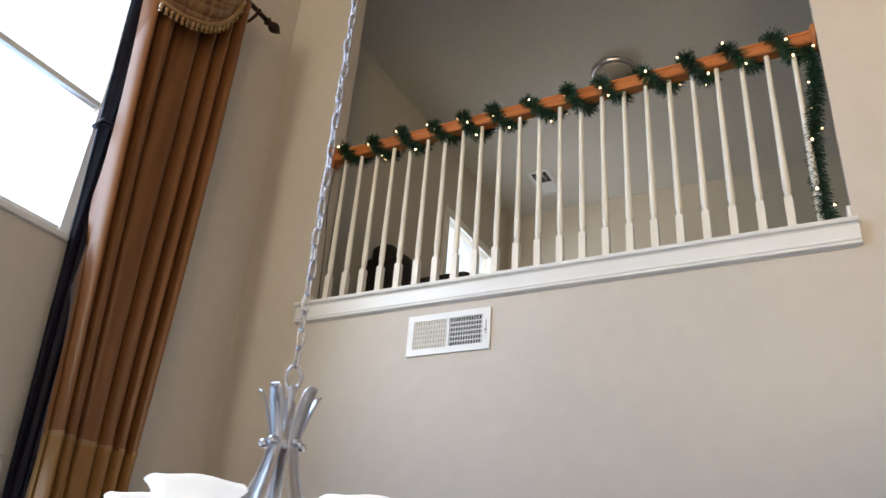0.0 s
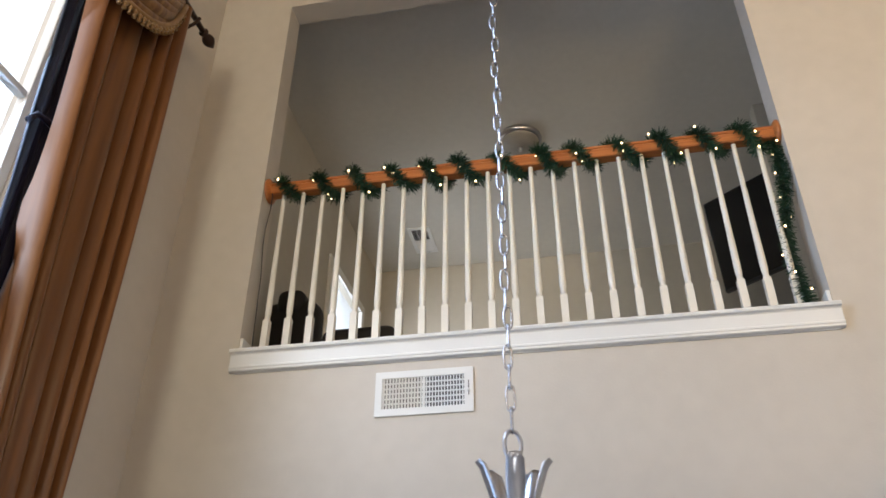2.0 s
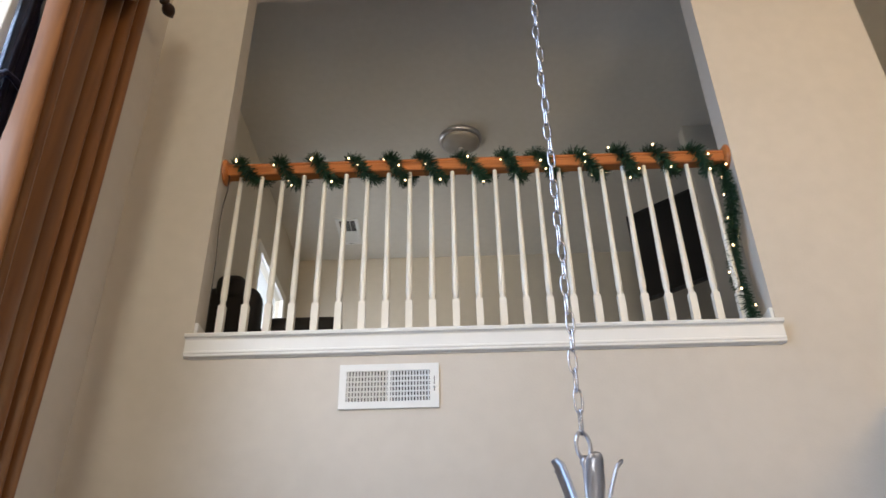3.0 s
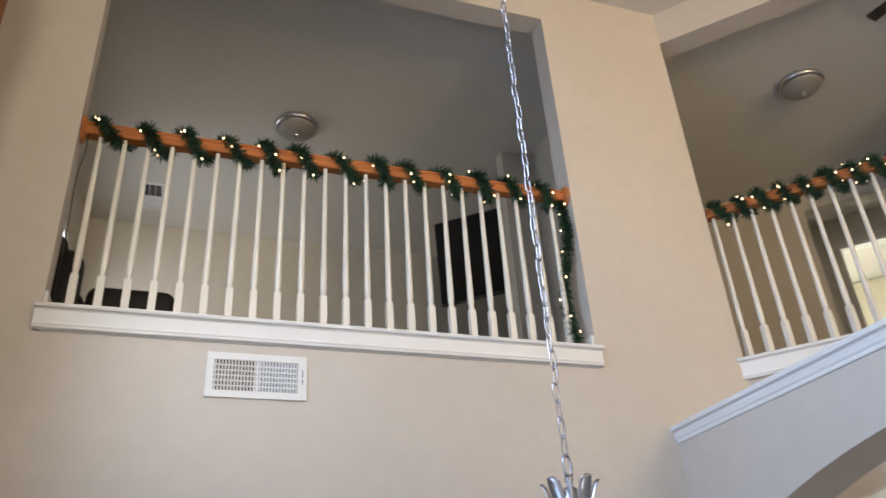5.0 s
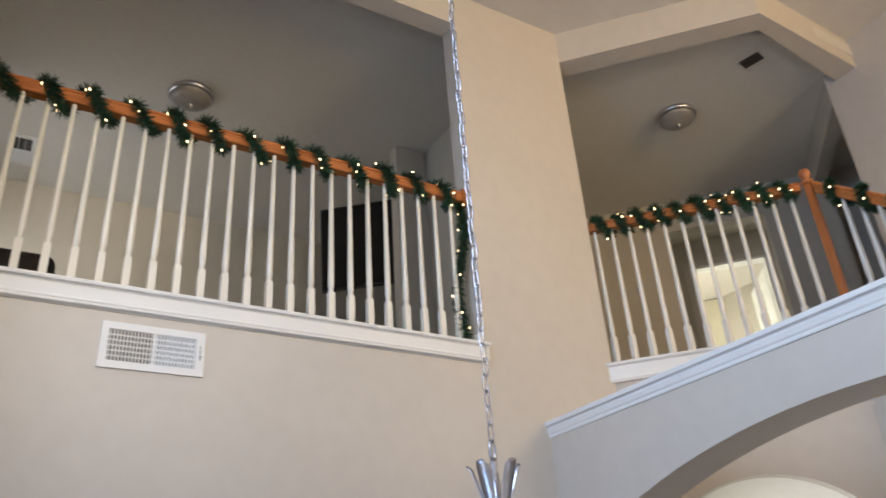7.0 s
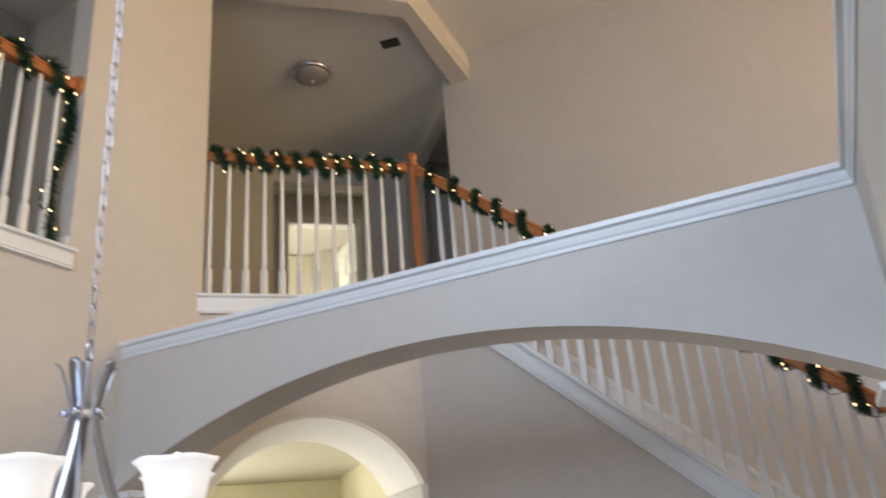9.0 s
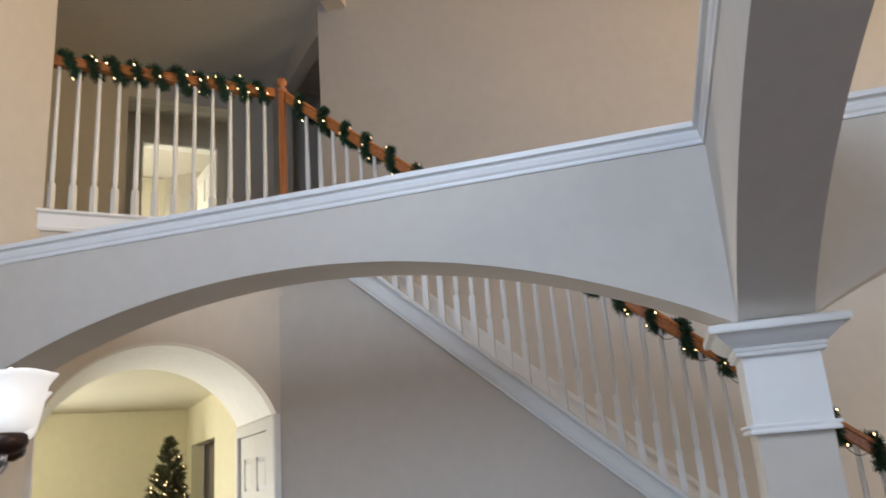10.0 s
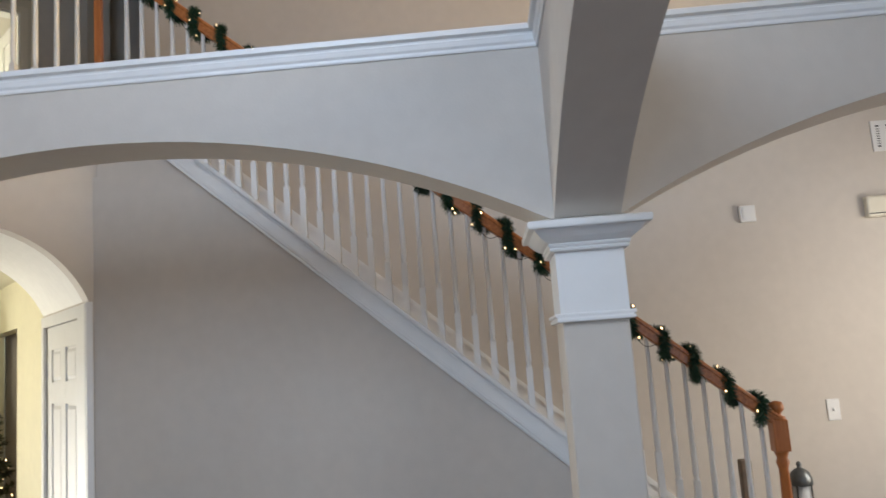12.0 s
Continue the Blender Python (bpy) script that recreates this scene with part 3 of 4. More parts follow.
def window(name, x, y0, y1, z0, z1, bars, label):
    root = base(name, (x, (y0 + y1) / 2, z0), label, "window")
    tagged(root, kind="structure")
    bb = NB()
    for a0, a1, c0, c1 in ((y0, y0 + 0.045, z0, z1), (y1 - 0.045, y1, z0, z1), (y0 + 0.045, y1 - 0.045, z0, z0 + 0.045), (y0 + 0.045, y1 - 0.045, z1 - 0.045, z1)):
        box(bb, x - 0.09, a0 + 0.001, c0 + 0.001, x - 0.045, a1 - 0.001, c1 - 0.001, 0.004)
    part("window_frame", bb, TRIM, root)
    for z in bars:
        bb = NB()
        box(bb, x - 0.085, y0 + 0.047, z - 0.014, x - 0.05, y1 - 0.047, z + 0.014, 0.003)
        part("glazing_bar", bb, TRIM, root)
    bb = NB()
    box(bb, x - 0.10, y0 - 0.03, z0 - 0.028, x + 0.018, y1 + 0.03, z0 - 0.001, 0.004)
    part("window_sill", bb, TRIM, root)
    return root


window("window_1", XW, 0.0, 1.70, 3.003, 4.62, (3.65,), "white upper window with bright overcast sky behind")
window("window_2", XW, 0.55, 1.70, 0.75, 2.15, (1.45,), "white lower window of the dining room")
w3 = base("window_3", (-2.70, 5.06, 3.6), "white loft window with a closed slatted blind", "window")
tagged(w3, kind="structure")
b = NB()
for y0, y1, z0, z1 in ((4.60, 4.67, 3.54, 4.75), (5.45, 5.52, 3.54, 4.75), (4.67, 5.45, 4.68, 4.75), (4.67, 5.45, 3.54, 3.60)):
    box(b, -2.652, y0, z0, -2.622, y1, z1, 0.004)
part("window_frame", b, TRIM, w3)
for i in range(36):
    b = NB()
    z = 3.62 + i * 0.0295
    prism(b, [(-2.706, z), (-2.684, z + 0.013), (-2.683, z + 0.0115), (-2.705, z - 0.0015)], lambda x, zz, c: (x, 4.675 + 0.77 * c, zz))
    part("blind_slat", b, BLIND, w3)
# overcast sky seen through the dining windows
b = NB()
box(b, -9.0, -4, 3.0, -8.95, 18, 18)
sky_card = structure("backdrop", b, glow("overcast_white_sky", (0.96, 0.98, 1.0), 1.7, (0.8, 0.8, 0.8)), "bright white overcast sky", "sky")

# ---- curtain set at the tall window ----


def drape(bm, z0, z1, left, right, x, folds, depth, nz=26, ny=90, phase=0.0, thick=0.004):
    """A hanging pleated cloth; left and right give its edges by height."""
    def at(i, j, o):
        z = z1 + (z0 - z1) * j / nz
        t = i / ny
        y = left(z) * (1 - t) + right(z) * t
        k = math.pi * folds * (t + 0.055 * math.sin(8.0 * t + phase) + 0.016 * math.sin(2.0 * z + 5 * t)) + phase
        v = abs(math.sin(k)) ** (0.42 + 0.12 * math.sin(1.7 * z + 4 * t))
        d = depth * (0.7 + 0.3 * math.sin(7 * t + 1.3 + phase)) * (2 * v - 1) + 0.005 * math.sin(1.3 * z + 9 * t)
        return Vector((x + d + o, y, z))
    for o in (0.0, -thick):
        g = [[bm.verts.new(at(i, j, o)) for i in range(ny + 1)] for j in range(nz + 1)]
        for j in range(nz):
            for i in range(ny):
                f = bm.faces.new((g[j][i], g[j][i + 1], g[j + 1][i + 1], g[j + 1][i]))
                f.smooth = True
    return bm


cur = base("curtain", (-2.58, 1.9, 0), "long gold-brown satin curtain panel hanging beside the tall window", "curtain")
edge = lambda z: 1.60 + max(0.0, 4.2 - z) * 0.078
b = NB()
drape(b, 2.235, 4.60, edge, lambda z: 2.175 - 0.012 * (4.6 - z), -2.578, 5.6, 0.070, nz=30, ny=150)
part("panel", b, GOLD, cur, "gold-brown satin with deep vertical folds")
b = NB()
drape(b, 0.02, 2.235, edge, lambda z: 2.175 - 0.012 * (4.6 - z), -2.576, 5.6, 0.070, nz=20, ny=150)
part("lower_panel", b, satin("ochre_satin", (0.25, 0.12, 0.032), (0.30, 0.155, 0.042), 0.42), cur, "slightly more golden lower band")
b = NB()
drape(b, 2.225, 2.245, edge, lambda z: 2.177 - 0.012 * (4.6 - z), -2.574, 5.6, 0.070, nz=1, ny=150)
part("band_seam", b, GOLDTRIM, cur, "pale gold seam braid")

sheer = base("inner_curtain", (-2.65, 1.7, 0), "dark navy inner curtain behind the gold panel", "curtain")
b = NB()
drape(b, 0.02, 4.58, lambda z: 1.585 + max(0.0, 4.2 - z) * 0.06, lambda z: 1.85, -2.655, 5.5, 0.016, nz=24, phase=1.0)
part("panel", b, NAVY, sheer)
b = NB()
tube(b, [(-2.63, 1.60, 3.47), (-2.63, 1.63, 3.52), (-2.615, 1.66, 3.515), (-2.615, 1.72, 3.515), (-2.63, 1.78, 3.52)], 0.012, 8)
part("tie_band", b, NAVY, sheer)

swag = base("swag_valance", (-2.52, 1.87, 4.3), "draped gold swag valance with a beaded tassel fringe", "valance")


def swag_drop(y):
    """How far the lowest fold hangs below the rod."""
    t = (y - 1.565) / 0.535
    return 0.56 * max(0.0, 1 - t) ** 0.72 * (0.78 + 0.9 * t) * min(1.0, 0.72 + 2.2 * t)


b = NB()
for j in range(7):
    k = 0.13 + 0.84 * (j / 6) ** 0.95
    n = 34
    pts, rad = [], []
    for i in range(n + 1):
        t = i / n
        y = 1.565 + 0.535 * t
        s_ = math.sin(math.pi * min(1, t * 0.97 + 0.015))
        pts.append((-2.545 + 0.05 * s_ + 0.006 * math.sin(6 * t + j), y, 4.60 - k * swag_drop(y) + 0.022))
        rad.append(0.010 + (0.020 + 0.006 * (j % 2)) * s_ ** 0.7)
    tube(b, pts, rad, 10)
part("folds", b, satin("striped_gold_satin", (0.12, 0.045, 0.025), (0.34, 0.19, 0.07), 0.4), swag, "overlapping folds of gold and brown satin")
b = NB()
pts = [(-2.515 + 0.05 * math.sin(math.pi * i / 40), 1.567 + 0.53 * i / 40, 4.60 - swag_drop(1.567 + 0.53 * i / 40)) for i in range(41)]
tube(b, pts, 0.013, 8)
part("edge_band", b, GOLDTRIM, swag, "pale gold edge band")
for i in range(1, 40, 2):
    p = Vector(pts[i])
    b = NB()
    lathe(b, [(0, 0), (0.004, -0.003), (0.004, -0.008), (0.011, -0.014), (0.011, -0.022), (0.004, -0.028), (0.010, -0.044), (0, -0.046)], (p.x + 0.008, p.y, p.z - 0.010), 8)
    part("tassel", b, GOLDTRIM, swag, "small beaded tassel")

rod = base("curtain_rod", (-2.53, 1.9, 4.62), "dark bronze curtain rod with a pointed finial and bracket", "curtain rod")
b = NB()
tube(b, [(-2.53, 0.20, 4.62), (-2.53, 2.29, 4.62)], 0.014, 12)
part("pole", b, BRONZE, rod)
b = NB()
lathe(b, [(0.014, 0), (0.024, 0.006), (0.024, 0.014), (0.013, 0.022), (0.020, 0.034), (0.030, 0.055), (0.031, 0.07), (0.022, 0.09), (0.010, 0.105), (0.006, 0.112), (0, 0.118)], (-2.53, 2.285, 4.62), 16, (0, 1, 0))
part("finial", b, BRONZE, rod, "carved bulb finial")
b = NB()
tube(b, [(-2.672, 2.20, 4.52), (-2.62, 2.20, 4.545), (-2.56, 2.20, 4.555), (-2.525, 2.20, 4.575), (-2.50, 2.20, 4.61)], 0.009, 8)
lathe(b, [(0, 0), (0.024, 0), (0.022, 0.008), (0, 0.01)], (XW, 2.20, 4.52), 16, (1, 0, 0))
part("bracket", b, BRONZE, rod)

# ---- register grilles ----


def register(name, fn, w, h, label, two_way=True, nv=13, nh=6, metal=None):
    """A stamped metal register; fn(a, b, c) places width, height and how far it stands out."""
    metal = metal or TRIM
    root = base(name, fn(0, 0, 0), label, "air vent")

    def slab(bb, a0, a1, b0, b1, c0, c1):
        v = [bb.verts.new(fn(a, q, c)) for a in (a0, a1) for q in (b0, b1) for c in (c0, c1)]
        for f in ((0, 1, 3, 2), (4, 6, 7, 5), (0, 4, 5, 1), (2, 3, 7, 6), (0, 2, 6, 4), (1, 5, 7, 3)):
            bb.faces.new([v[k] for k in f])
    m = 0.028 if w > 0.2 else 0.012
    bb = NB()
    slab(bb, -w / 2, w / 2, -h / 2, -h / 2 + m, 0.001, 0.010)
    slab(bb, -w / 2, w / 2, h / 2 - m, h / 2, 0.001, 0.010)
    slab(bb, -w / 2, -w / 2 + m, -h / 2 + m, h / 2 - m, 0.001, 0.010)
    slab(bb, w / 2 - m * 1.25, w / 2, -h / 2 + m, h / 2 - m, 0.001, 0.010)
    part("frame", bb, metal, root, "white stamped frame")
    bb = NB()
    # flat dark plate in place of the duct's shaded depth
    slab(bb, -w / 2 + m, w / 2 - m, -h / 2 + m, h / 2 - m, 0.0008, 0.0018)
    part("duct_shade", bb, RECESS_SHADE, root, "dark plate that stands for the shaded duct behind the fins")
    halves = [(-w / 2 + m, -0.005), (0.005, w / 2 - m * 1.25)] if two_way else [(-w / 2 + m, w / 2 - m)]
    if two_way:
        bb = NB()
        slab(bb, -0.005, 0.005, -h / 2 + m, h / 2 - m, 0.002, 0.0095)
        part("mullion", bb, metal, root)
    for k, (a0, a1) in enumerate(halves):
        for i in range(nv):
            bb = NB()
            a = a0 + (a1 - a0) * (i + 0.5) / nv
            if two_way:
                lean, th = (a1 - a0) / nv * (0.24 if k else -0.25), 0.0006
                v = [bb.verts.new(fn(a + e, q, c)) for e, c in ((-lean - th, 0.0045), (-lean + th, 0.0045), (lean + th, 0.0096), (lean - th, 0.0096)) for q in (-h / 2 + m, h / 2 - m)]
                for f in ((0, 2, 3, 1), (2, 4, 5, 3), (4, 6, 7, 5), (6, 0, 1, 7), (0, 6, 4, 2), (1, 3, 5, 7)):
                    bb.faces.new([v[j] for j in f])
                bmesh.ops.recalc_face_normals(bb, faces=bb.faces[:])
            else:
                t = (a1 - a0) / nv * 0.22
                slab(bb, a - t, a + t, -h / 2 + m, h / 2 - m, 0.003, 0.007)
            part("fin", bb, metal, root)
        for i in range(1, nh):
            bb = NB()
            q = -h / 2 + m + (h - 2 * m) * i / nh
            e = 0.0030 if two_way else 0.005
            slab(bb, a0, a1, q - e, q + e, 0.0022, 0.0042 if two_way else 0.0065)
            part("cross_fin", bb, metal, root)
    if two_way:
        bb = NB()
        # dark strip laid on the frame for the slot's shade
        slab(bb, w / 2 - 0.019, w / 2 - 0.016, -0.025, 0.035, 0.0102, 0.0108)
        part("lever_slot_shade", bb, RECESS_SHADE, root)
        bb = NB()
        slab(bb, w / 2 - 0.021, w / 2 - 0.014, -0.012, -0.004, 0.0109, 0.026)
        part("lever", bb, metal, root)
    return root


register("wall_register", lambda a, q, c: Vector((-1.470 + a, YN - c, 2.819 + q)), 0.386, 0.180, "white two-way metal air register on the wall below the balcony")
register("ceiling_register", lambda a, q, c: Vector((-2.10 + q, 5.385 + a, ZLOFT - c)), 0.40, 0.19, "white metal air register on the loft ceiling", True, 12, 3)
register("ceiling_register", lambda a, q, c: Vector((*(Vector((2.212, 2.105)) + Vector((0.2, -0.98)) * a + Vector((0.98, 0.2)) * q), 5.28 - c)), 0.14, 0.095, "small dark air register on the landing ceiling", False, 6, 3, paint("brown_metal", (0.06, 0.045, 0.035), 0.5, 0.1))
register("wall_return_grille", lambda a, q, c: Vector((XF - c, -2.86 - a, 2.79 + q)), 0.24, 0.20, "white air grille high on the foyer wall", False, 2, 9)

# ---- ceiling lights (off) ----


def flush_light(name, x, y, z, r, label):
    root = base(name, (x, y, z), label, "ceiling light", "flush ceiling lights")
    bb = NB()
    lathe(bb, [(0, 0), (r * 0.92, 0), (r * 0.98, -0.008), (r, -0.02), (r * 0.99, -0.034), (r * 0.93, -0.044), (r * 0.86, -0.046), (r * 0.86, -0.03)], (x, y, z), 40)
    part("rim", bb, NICKEL, root, "brushed nickel rim")
    bb = NB()
    lathe(bb, [(r * 0.86, -0.042)] + [(r * 0.86 * math.cos(a), -0.042 - 0.058 * math.sin(a)) for a in [math.pi / 2 * i / 10 for i in range(1, 11)]], (x, y, z), 40)
    part("dome", bb, DOME, root, "unlit frosted glass dome")
    bb = NB()
    lathe(bb, [(0.016, -0.096), (0.018, -0.102), (0.009, -0.107), (0.013, -0.115), (0.010, -0.124), (0, -0.129)], (x, y, z), 14)
    part("finial", bb, NICKEL, root)
    return root


flush_light("ceiling_light", -1.137, 4.186, ZLOFT, 0.157, "brushed nickel flush ceiling light with an unlit glass dome")
flush_light("ceiling_light", 2.187, 2.808, 5.28, 0.157, "brushed nickel flush ceiling light with an unlit glass dome")

# ---- chandelier ----
CX, CY = -0.991, 1.158
ch = base("chandelier", (CX, CY, 1.7), "brushed nickel five-arm chandelier with lit white shades on a chain", "chandelier")
b = NB()
lathe(b, [(0, 0.40), (0.007, 0.398), (0.009, 0.388), (0.006, 0.38), (0.006, 0.31), (0.022, 0.30), (0.026, 0.285), (0.022, 0.27), (0.008, 0.262), (0.008, 0.06), (0.02, 0.05), (0.028, 0.02), (0.018, -0.01), (0.006, -0.03), (0, -0.04)], (CX, CY, 1.70), 18)
part("stem", b, NICKEL, ch)
ARMS = [radians(-82 + 72 * k) for k in range(5)]


def strap(bm, pts, widths, side, thick=0.005):
    """A flat bent metal band: centre line, width at each point, the way across it."""
    side = Vector(side)
    rows = []
    for i, p in enumerate(pts):
        p = Vector(p)
        d = (Vector(pts[min(i + 1, len(pts) - 1)]) - Vector(pts[max(i - 1, 0)])).normalized()
        nrm = d.cross(side).normalized()
        w = widths[i]
        rows.append([bm.verts.new(p + side * w * sx + nrm * thick * sn * (0.5 if abs(sx) > 0.9 else 1.0)) for sx, sn in ((-1, -0.5), (0, -0.9), (1, -0.5), (1, 0.5), (0, 0.1), (-1, 0.5))])
    for A, B in zip(rows, rows[1:]):
        for q in range(6):
            f = bm.faces.new((A[q], A[(q + 1) % 6], B[(q + 1) % 6], B[q]))
            f.smooth = True
    bm.faces.new(rows[0][::-1])
    bm.faces.new(rows[-1])
    return bm


def ruffled_shade(bm, at, seg=48):
    """A thin bell of glass whose flared rim runs in soft waves."""
    outer = [(0.028, 1.770), (0.044, 1.778), (0.051, 1.79), (0.055, 1.81), (0.059, 1.832), (0.063, 1.848), (0.071, 1.860), (0.079, 1.868)]
    prof = [(r, z, max(0.0, (z - 1.825) / 0.043)) for r, z in outer]
    prof += [(r - 0.003, z + 0.002, k) for r, z, k in prof[::-1]]
    rings = []
    for r, z, k in prof:
        ring = []
        for q in range(seg):
            t = 2 * math.pi * q / seg
            w = math.cos(5 * t + 0.6)
            rr = r * (1 + 0.03 * k * w)
            ring.append(bm.verts.new((at.x + rr * math.cos(t), at.y + rr * math.sin(t), z - 0.002 * k * w)))
        rings.append(ring)
    for A, B in zip(rings, rings[1:]):
        for q in range(seg):
            f = bm.faces.new((A[q], A[(q + 1) % seg], B[(q + 1) % seg], B[q]))
            f.smooth = True
    bm.faces.new(rings[0][::-1])
    bm.faces.new(rings[-1])
    return bm


for a in ARMS:
    o, s = Vector((math.cos(a), math.sin(a), 0)), Vector((-math.sin(a), math.cos(a), 0))
    c = Vector((CX, CY, 0))
    prof = [(0.062, 2.086), (0.053, 2.078), (0.043, 2.052), (0.034, 2.025), (0.027, 2.00), (0.025, 1.985), (0.028, 1.965), (0.037, 1.93), (0.056, 1.88), (0.080, 1.82), (0.110, 1.765), (0.145, 1.722), (0.18, 1.702), (0.21, 1.703), (0.228, 1.722), (0.23, 1.738)]
    w = [0.009, 0.0145, 0.0155, 0.014, 0.011, 0.010, 0.011, 0.013, 0.015, 0.015, 0.014, 0.012, 0.010, 0.009, 0.008, 0.008]
    b = NB()
    strap(b, [c + o * r + Vector((0, 0, z)) for r, z in prof], w, s)
    arm = part("arm", b, NICKEL, ch, "curved brushed nickel strap arm")
    b = NB()
    lathe(b, [(0, 0.010), (0.009, 0.006), (0.011, 0), (0.009, -0.006), (0, -0.010)], c + o * 0.036 + Vector((0, 0, 1.985)), 12)
    part("collar_bead", b, CHROME, arm, "bright bead")
    at = c + o * 0.23
    b = NB()
    lathe(b, [(0, 1.732), (0.016, 1.733), (0.032, 1.742), (0.036, 1.752), (0.034, 1.764), (0.028, 1.768), (0, 1.769)], at, 20)
    part("cup", b, BRONZE, arm, "dark cup under the shade")
    b = NB()
    ruffled_shade(b, at)
    part("shade", b, SHADE, arm, "lit white bell glass shade")
    b = NB()
    lathe(b, [(0.010, 1.78), (0.014, 1.80), (0.019, 1.84), (0.017, 1.86), (0.010, 1.878), (0, 1.883)], at, 14)
    part("bulb", b, glow("lit_bulb", (1.0, 0.93, 0.82), 4.0), arm)
ring = [(CX + 0.013 * math.cos(k), CY + 0.008 * math.cos(k), 2.116 + 0.024 * math.sin(k)) for k in [2 * math.pi * i / 24 for i in range(24)]]
b = NB()
tube(b, ring, 0.0035, 8, closed=True)
part("loop", b, NICKEL, ch, "oval hanging loop")


def chain_link(angle):
    bb = NB()
    pts = []
    for i in range(20):
        k = 2 * math.pi * i / 20
        x = 0.0070 * math.copysign(abs(math.cos(k)) ** 0.6, math.cos(k))
        z = 0.0225 * math.copysign(abs(math.sin(k)) ** 0.85, math.sin(k))
        pts.append((CX + x * math.cos(angle), CY + x * math.sin(angle), 2.158 + z))
    tube(bb, pts, 0.0022, 6, closed=True)
    return part("chain_link", bb, CHROME, ch)


l0, l1 = chain_link(1.75), chain_link(1.75 + math.pi / 2)
l1.location = (0, 0, 0.0385)
PITCH = 0.0385
for i in range(2, 85):
    c = same_part(l1 if i % 2 else l0, "chain_link", (0.002 * math.sin(i * 1.7), 0.002 * math.cos(i * 2.3), PITCH * i))
    c.rotation_euler = (0, 0, 0)

# ---- garlands with fairy lights ----


def garland(name, path, label, seed, bulbs, fluff=0.041, per_m=3300):
    """A pine garland along a path: wire, needles all round it and small warm lamps."""
    r = random.Random(seed)
    root = base(name, path[0], label, "garland", "pine garlands")
    bb = NB()
    tube(bb, path, 0.004, 5)
    part("wire", bb, TWIG, root)
    path = [Vector(p) for p in path]
    seg = [(a, c, (c - a).length) for a, c in zip(path, path[1:])]
    total = sum(s[2] for s in seg)
    for nm, mat, share in (("needles", PINE, 0.72), ("pale_needles", PINELIGHT, 0.28)):
        vs, fs = [], []
        for a, c, ln in seg:
            d = (c - a).normalized()
            for _ in range(max(1, round(ln * per_m * share))):
                p = a.lerp(c, r.random())
                o = Vector((r.gauss(0, 1), r.gauss(0, 1), r.gauss(0, 1)))
                o = (o - d * o.dot(d)).normalized()
                way = (o + d * r.uniform(0.1, 0.9)).normalized()
                ln2 = fluff * r.uniform(0.65, 1.25)
                s = way.cross(Vector((r.gauss(0, 1), r.gauss(0, 1), r.gauss(0, 1)))).normalized() * 0.0016
                k = len(vs)
                tip = p + way * ln2
                vs += [p - s, p + s, tip + s * 0.7, tip - s * 0.7]
                fs.append((k, k + 1, k + 2, k + 3))
        me = bpy.data.meshes.new(nm)
        me.from_pydata(vs, [], fs)
        me.materials.append(mat)
        ob = new(nm, me)
        ob.parent = root
        ob.matrix_parent_inverse = Matrix.Translation(-Vector(root.location))
        tagged(ob, kind="stuff")
    bb = NB()
    lathe(bb, [(0, -0.004), (0.0028, -0.0025), (0.0040, 0), (0.0028, 0.004), (0, 0.008)], path[0], 8)
    first = part("fairy_light", bb, BULB, root, "small lit warm fairy light")
    cum = 0.0
    want = [total * (i + 0.5) / bulbs for i in range(bulbs)]
    for a, c, ln in seg:
        while want and cum + ln >= want[0]:
            p = a.lerp(c, (want.pop(0) - cum) / ln) + Vector((r.uniform(-1, 1), r.uniform(-1, 1), r.uniform(-1, 1))).normalized() * fluff * 0.85
            q = same_part(first, "fairy_light", tuple(p - path[0]))
        cum += ln
    return root


def spiral(p0, p1, turns, radius, phase=0.0, seed=1, steps=16):
    """A coil round a rail, a little uneven."""
    r = random.Random(seed)
    p0, p1 = Vector(p0), Vector(p1)
    d = (p1 - p0).normalized()
    side = Vector((-d.y, d.x, 0)).normalized()
    up = side.cross(d) * -1
    if up.z < 0:
        up = -up
    n = int(turns * steps)
    out = []
    jit = [r.uniform(-0.25, 0.25) for _ in range(int(turns) + 3)]
    for i in range(n + 1):
        k = i / steps
        j = jit[int(k)] * (1 - k % 1) + jit[int(k) + 1] * (k % 1)
        t = (k + j * 0.55) / turns
        ang = 2 * math.pi * k + phase
        rr = radius * (1 + 0.12 * math.sin(2.3 * k + seed))
        out.append(p0.lerp(p1, min(max(t, 0.0), 1.0)) + side * rr * math.cos(ang) + up * rr * math.sin(ang) + Vector((0, 0, -0.006)))
    return out


tail = [(0.014 + 0.030 * math.sin(0.6 + 5.2 * t) * (1 - 0.3 * t), YR - 0.012 + 0.014 * math.cos(9 * t), 3.93 - 0.84 * t) for t in [i / 24 for i in range(25)]]
garland("garland", spiral((-2.23, YR, 3.925), (0.03, YR, 3.925), 13, 0.050, 0.6, 3), "green pine garland with warm fairy lights wound round the balcony handrail", 5, 58)
garland("garland", tail, "green pine garland end with fairy lights hanging down the jamb", 6, 9, 0.036)
garland("garland", spiral(dg(0.02, 0.06, 3.925), dg(1.17, 0.06, 3.925), 10, 0.048, 0.2, 8), "green pine garland with warm fairy lights wound round the landing handrail", 7, 44)
garland("garland", spiral((1.79, 1.70, rail_z(1.70)), (1.79, -1.50, rail_z(-1.50)), 22.6, 0.046, 0.9, 12), "green pine garland with warm fairy lights wound round the stair handrail", 9, 96, 0.036, 4200)
b = NB()
